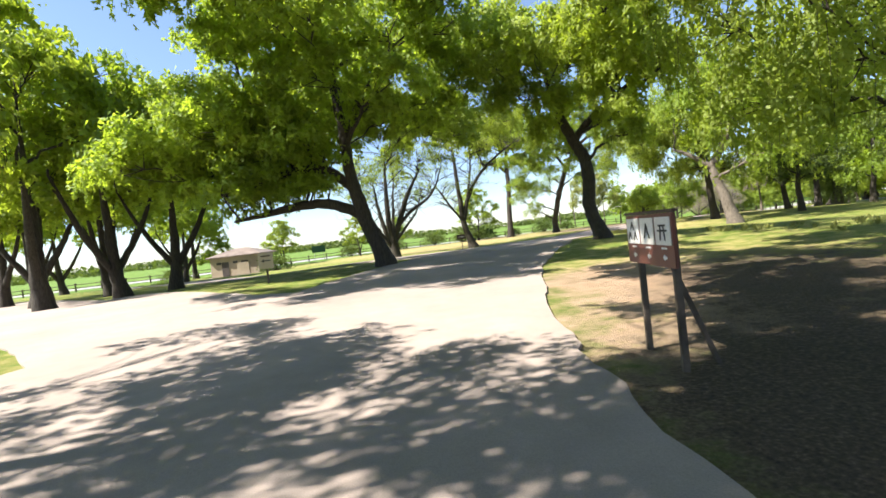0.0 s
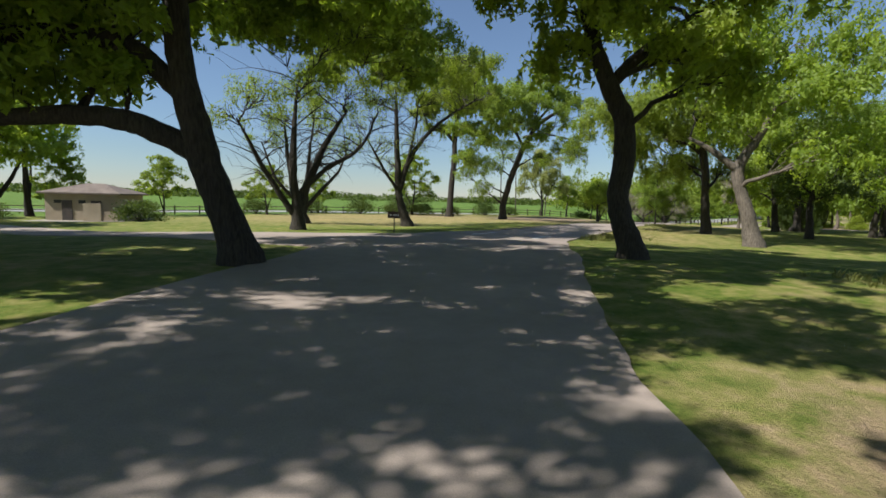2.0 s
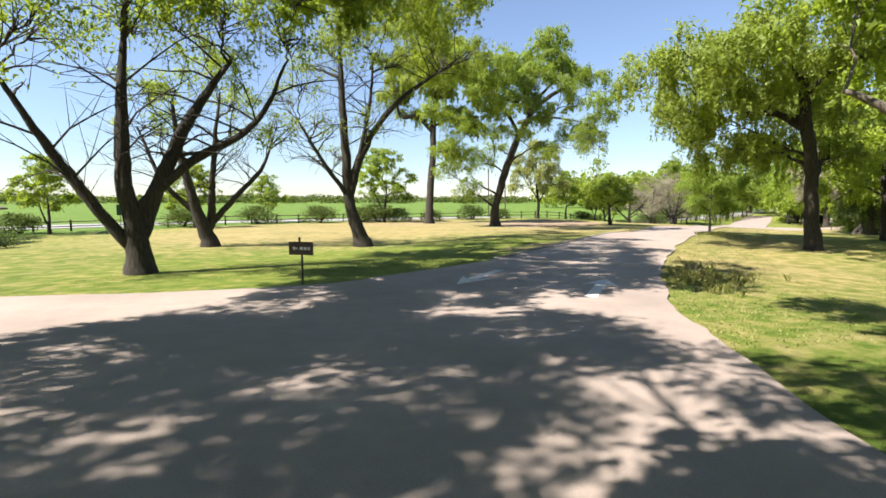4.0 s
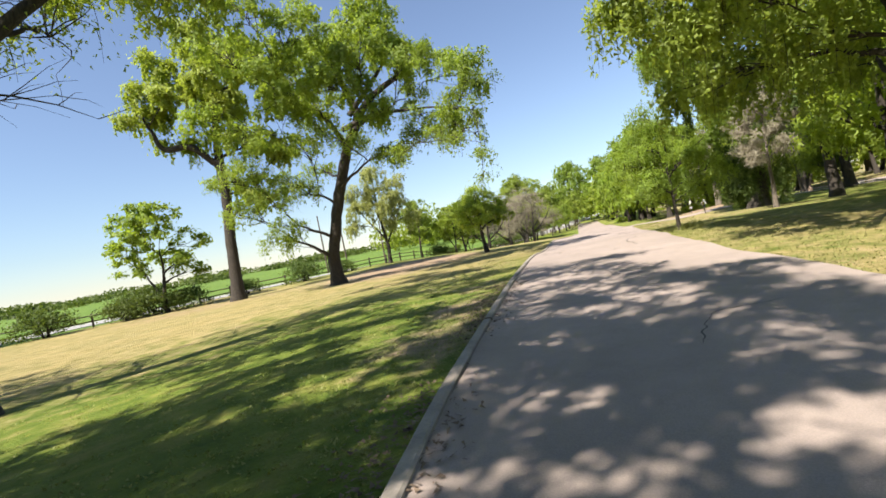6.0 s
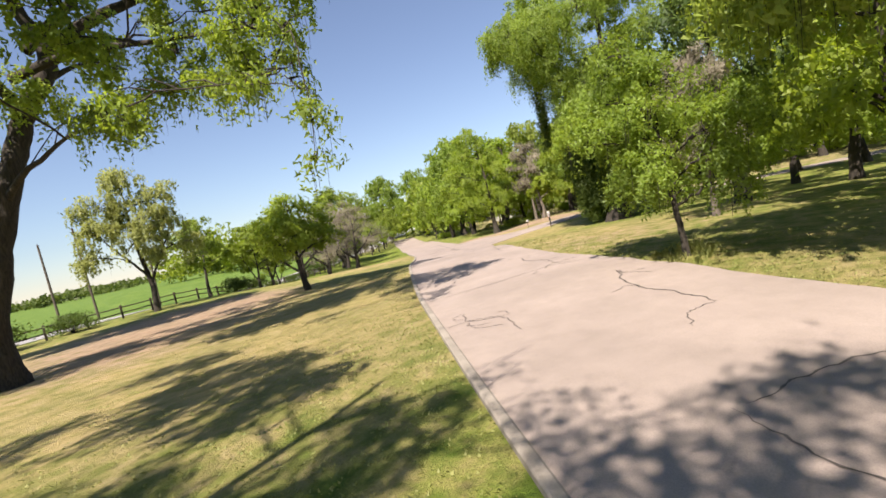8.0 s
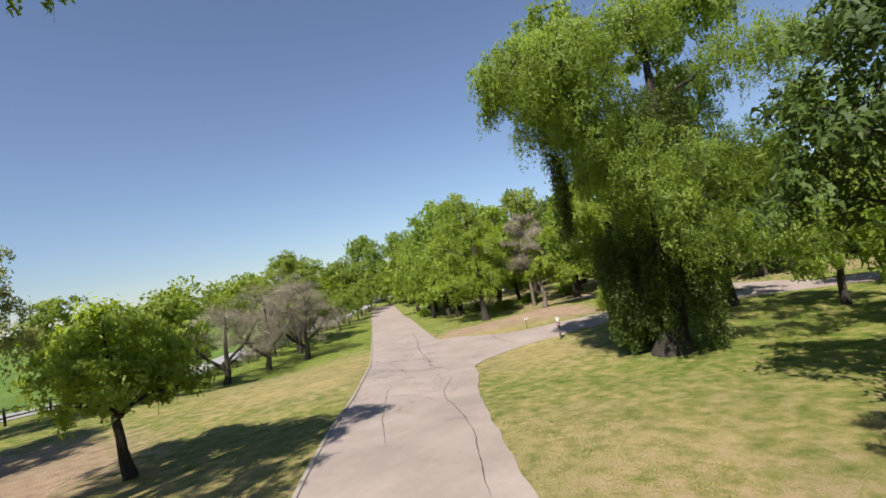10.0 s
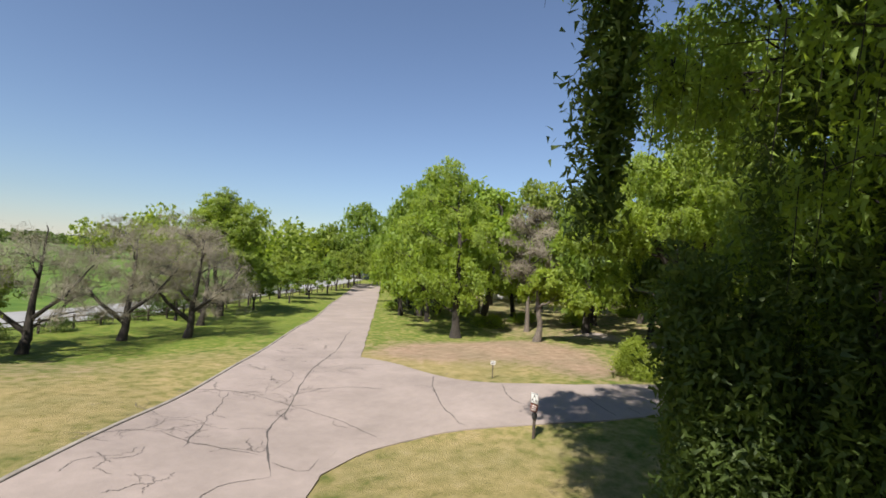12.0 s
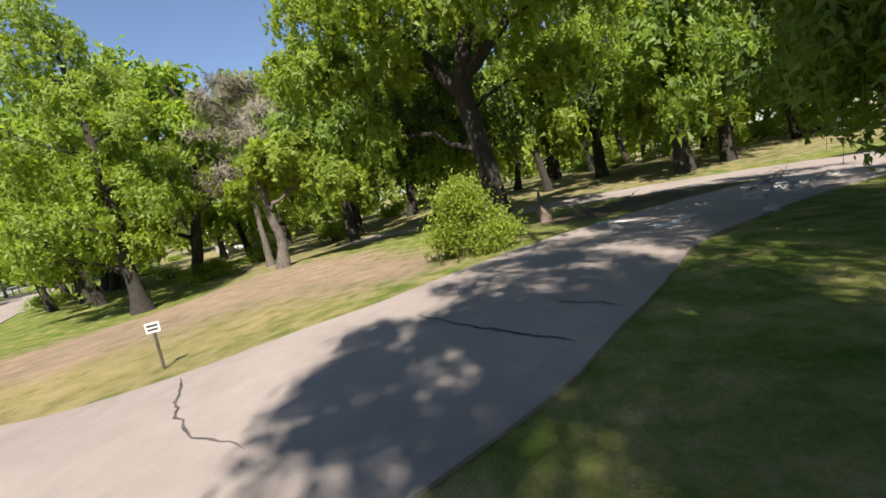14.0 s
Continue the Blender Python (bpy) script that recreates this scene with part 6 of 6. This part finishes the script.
under = shrub(86, 90, 3.4, 1.5, 83, 2200, M_LEAF_FRESH, "low green undergrowth bush in the wood", 0.18, group="bushes in the wood")
for x, y in ((96, 26), (102, 32), (108, 40), (112, 24), (118, 38), (104, 46), (98, 44), (122, 28), (128, 36), (114, 16), (92, 36), (132, 22), (110, 52), (120, 58)):
    copy_thing(under, pose(x, y, gz(x, y), 0, 0, hr.uniform(0, 360)) @ Matrix.Scale(hr.uniform(1.2, 1.8), 4))
for k in range(24):
    x, y = hr.uniform(84, 140), hr.uniform(40, 150)
    if y > x - 12 and y > x + 18:
        continue
    copy_thing(under, pose(x, y, gz(x, y), 0, 0, hr.uniform(0, 360)) @ Matrix.Scale(hr.uniform(.6, 1.2), 4))

vs, fs = [], []
tube([(0, 0, -.2), (0, 0, .15), (.06, 0, .35), (.16, .05, .6), (.2, .06, .8), (.26, .05, 1.25)], (.34, .24, .19, .15, .09, .025), 11, vs, fs, np.random.RandomState(3), .32)
ob = mesh_object("stump", vs, fs, M_STUMP, True)
ob.location = (74.8, 67.5, gz(74.8, 67.5))
tagged(ob, "splintered pinkish-brown stump among leaf litter", "stump")


def rock(x, y, s, seed):
    rng = np.random.RandomState(seed)
    bm = bmesh.new()
    bmesh.ops.create_icosphere(bm, subdivisions=2, radius=1)
    for v in bm.verts:
        v.co *= 1 + .18 * rng.randn()
        v.co.z *= .55
    bmesh.ops.scale(bm, vec=(s, s * .8, s), verts=bm.verts)
    me = bpy.data.meshes.new("rock")
    bm.to_mesh(me)
    bm.free()
    me.materials.append(M_ROCK)
    ob = new("rock", me)
    ob.location = (x, y, gz(x, y) + s * .2)
    tagged(ob, "pale rough rock lying on the verge", "rock", "rocks on the verge")


for k, (x, y, s) in enumerate(((69.4, 62.4, .3), (70, 62, .22), (68.9, 61.5, .26), (70.5, 61.2, .3), (71.2, 60.2, .34), (70.9, 62.9, .16), (66.9, 63.2, .2), (72, 59, .25))):
    rock(x, y, s, 400 + k)

shed = new("shed")
shed.matrix_world = pose(136, 115, gz(136, 115), 0, 0, -50)
tagged(shed, "low pale building standing far back among the trees", "building")
part("wall", box_bm(13, 5, 2.4, (0, 0, 1.2), .02), M_PALE_WALL, shed)
part("roof", box_bm(13.8, 6, .25, (0, 0, 2.53), .04), M_ROOF, shed)
for cx in (-4, 0, 4):
    part("window", box_bm(1.4, .08, .9, (cx, -2.51, 1.4), .01), M_BLACK, shed)

# fallen branches in the weeds
for k, (x, y, turn) in enumerate(((13.9, 37.6, 30), (14.6, 38.3, 80), (14.2, 36.8, 140), (73.2, 66.2, 10), (74.8, 65.6, 70), (76, 64.4, 200), (72.6, 60.4, 120), (73.8, 59.6, 300), (71.6, 61.6, 250), (76.6, 66.2, 330))):
    vs, fs = [], []
    rng = np.random.RandomState(500 + k)
    p = np.array([(0, 0, .05), (.4, .1, .18), (.8, .1, .35), (1.2, .25, .55), (1.5, .3, .8)])
    tube(p, (.035, .03, .024, .016, .006), 6, vs, fs, rng, .08)
    for j in (1, 2, 3):
        tube([p[j], p[j] + (rng.randn() * .15, .25, .2), p[j] + (rng.randn() * .2, .5, .3)], (.015, .011, .004), 4, vs, fs)
    ob = mesh_object("fallen_branch", vs, fs, M_BARK_GREY, True)
    ob.matrix_world = pose(x, y, gz(x, y) + .01, 0, 0, turn) @ Matrix.Scale(0.6, 4)
    tagged(ob, "dead grey branch lying on the ground", "branch", "fallen branches")

# ---------------------------------------------------------------- grass
def poly_side(points, x, y):
    """True where (x, y) lies to the left of the broken line."""
    best = np.full(x.shape, 1e9)
    side = np.zeros(x.shape)
    p = np.array(points, float)
    for a, b in zip(p[:-1], p[1:]):
        d = b - a
        t = np.clip(((x - a[0]) * d[0] + (y - a[1]) * d[1]) / (d @ d), 0, 1)
        qx, qy = x - a[0] - t * d[0], y - a[1] - t * d[1]
        r = qx * qx + qy * qy
        s = d[0] * qy - d[1] * qx
        near = r < best
        best = np.where(near, r, best)
        side = np.where(near, s, side)
    return side, np.sqrt(best)


def grass(name, x, y, tall, seed, label, blades=5, wide=0.02, bend=1.1, mat=None):
    rng = np.random.RandomState(seed)
    n = len(x)
    z = ground_z(x, y)
    x, y, z, tall = (np.repeat(v, blades) for v in (x, y, z, tall))
    m = n * blades
    a = rng.rand(m) * 6.28
    bx, by = x + rng.randn(m) * .05, y + rng.randn(m) * .05
    h = tall * (.5 + .7 * rng.rand(m))
    lean = bend * h
    w = wide * (.6 + .8 * rng.rand(m))
    base = np.stack([bx, by, z - .01], 1)
    side = np.stack([-np.sin(a), np.cos(a), np.zeros(m)], 1) * w[:, None]
    mid = base + np.stack([np.cos(a) * lean * .3, np.sin(a) * lean * .3, h * .6], 1)
    tip = base + np.stack([np.cos(a) * lean, np.sin(a) * lean, h], 1)
    v = np.stack([base - side, base + side, mid + side * .7, tip, mid - side * .7], 1)
    me = bpy.data.meshes.new(name)
    me.vertices.add(m * 5)
    me.vertices.foreach_set("co", v.astype(np.float32).ravel())
    me.loops.add(m * 5)
    me.loops.foreach_set("vertex_index", np.arange(m * 5, dtype=np.int32))
    me.polygons.add(m)
    me.polygons.foreach_set("loop_start", np.arange(0, m * 5, 5, dtype=np.int32))
    me.update(calc_edges=True)
    me.materials.append(mat or M_GRASS)
    return tagged(new(name, me), label, "grass", kind="stuff")


gr = np.random.RandomState(90)
xs, ys = gr.uniform(-6, 40, 90000), gr.uniform(30, 74, 90000)
sl, dl = poly_side(LEFT_EDGE, xs, ys)
sr, dr = poly_side(RIGHT_EDGE, xs, ys)
keep = ((sl > 0) & (dl > .16) & (dl < 9) & (ys > 39)) | ((sr < 0) & (dr > .05) & (dr < 4) & (ys > 30))
tufty = np.exp(-np.minimum(dl, dr) / 4.0) > gr.rand(len(xs))
keep &= tufty
xs, ys = xs[keep], ys[keep]
grass("grass", xs, ys, np.full(len(xs), .035), 91, "short mown grass, part green and part straw-coloured", 3, .016)
# rank weeds on the right-hand verge and along the kerb
wx, wy = [], []
for cx, cy, r, n in ((13.2, 36.2, .9, 36), (14.4, 37.6, 1.2, 50), (15.6, 39.4, .9, 22), (12.2, 34.6, .5, 10), (12.6, 20.5, 1.5, 30), (26.8, 52.6, .9, 40), (16, 17.5, 2.2, 60), (69, 70.4, 1, 24)):
    wx.append(cx + gr.randn(n) * r * .55)
    wy.append(cy + gr.randn(n) * r * .55)
wx, wy = np.concatenate(wx), np.concatenate(wy)
s, d = poly_side(RIGHT_EDGE, wx, wy)
ok = (s < 0) | (d > 3)
s2, d2 = poly_side(LEFT_EDGE, wx, wy)
ok &= (s < 0) | (s2 > 0)
grass("tall_grass", wx[ok], wy[ok], 0.1 + .2 * gr.rand(int(ok.sum())), 92, "rank tall weeds on the verge", 14, .005, .5, M_WEED)

# ---------------------------------------------------------------- distance
def far_woods(name, spots, height, size, seed, mat, label):
    rng = np.random.RandomState(seed)
    cs, ss = [], []
    for x, y, w in spots:
        n = int(70 * w * height / (size * size * 9)) + 30
        hh = height * (.65 + .5 * rng.rand())
        p = rng.randn(n, 3)
        p /= np.linalg.norm(p, axis=1)[:, None]
        p *= rng.rand(n, 1) ** .35
        cs.append(np.array((x, y, gz(x, y) + hh * .52)) + p * (w, w, hh * .5))
        ss.append(size * (.6 + .8 * rng.rand(n)))
    ob = new(name, leaf_mesh(name, np.concatenate(cs), np.concatenate(ss), rng, mat, .7))
    return tagged(ob, label, "trees", kind="stuff")


fr = random.Random(77)
spots = []
for k in range(260):
    a = radians(fr.uniform(52, 175))
    d = fr.uniform(330, 520)
    spots.append((20 + d * math.cos(a), 60 + d * math.sin(a), fr.uniform(8, 16)))
far_woods("far_trees", spots, 6.5, 2.2, 71, M_LEAF_DEEP_SHADED, "hazy line of distant trees beyond the field")
spots = []
for k in range(120):
    u, v = fr.uniform(-10, 190), fr.uniform(0, 70)
    spots.append((150 + v * .8 + u * .35 - 60, 190 + v * .3 - u * 1.15 + 40, fr.uniform(4, 7)))
far_woods("far_wood", spots, 15, 1.3, 72, M_LEAF, "dense green wood closing off the park")
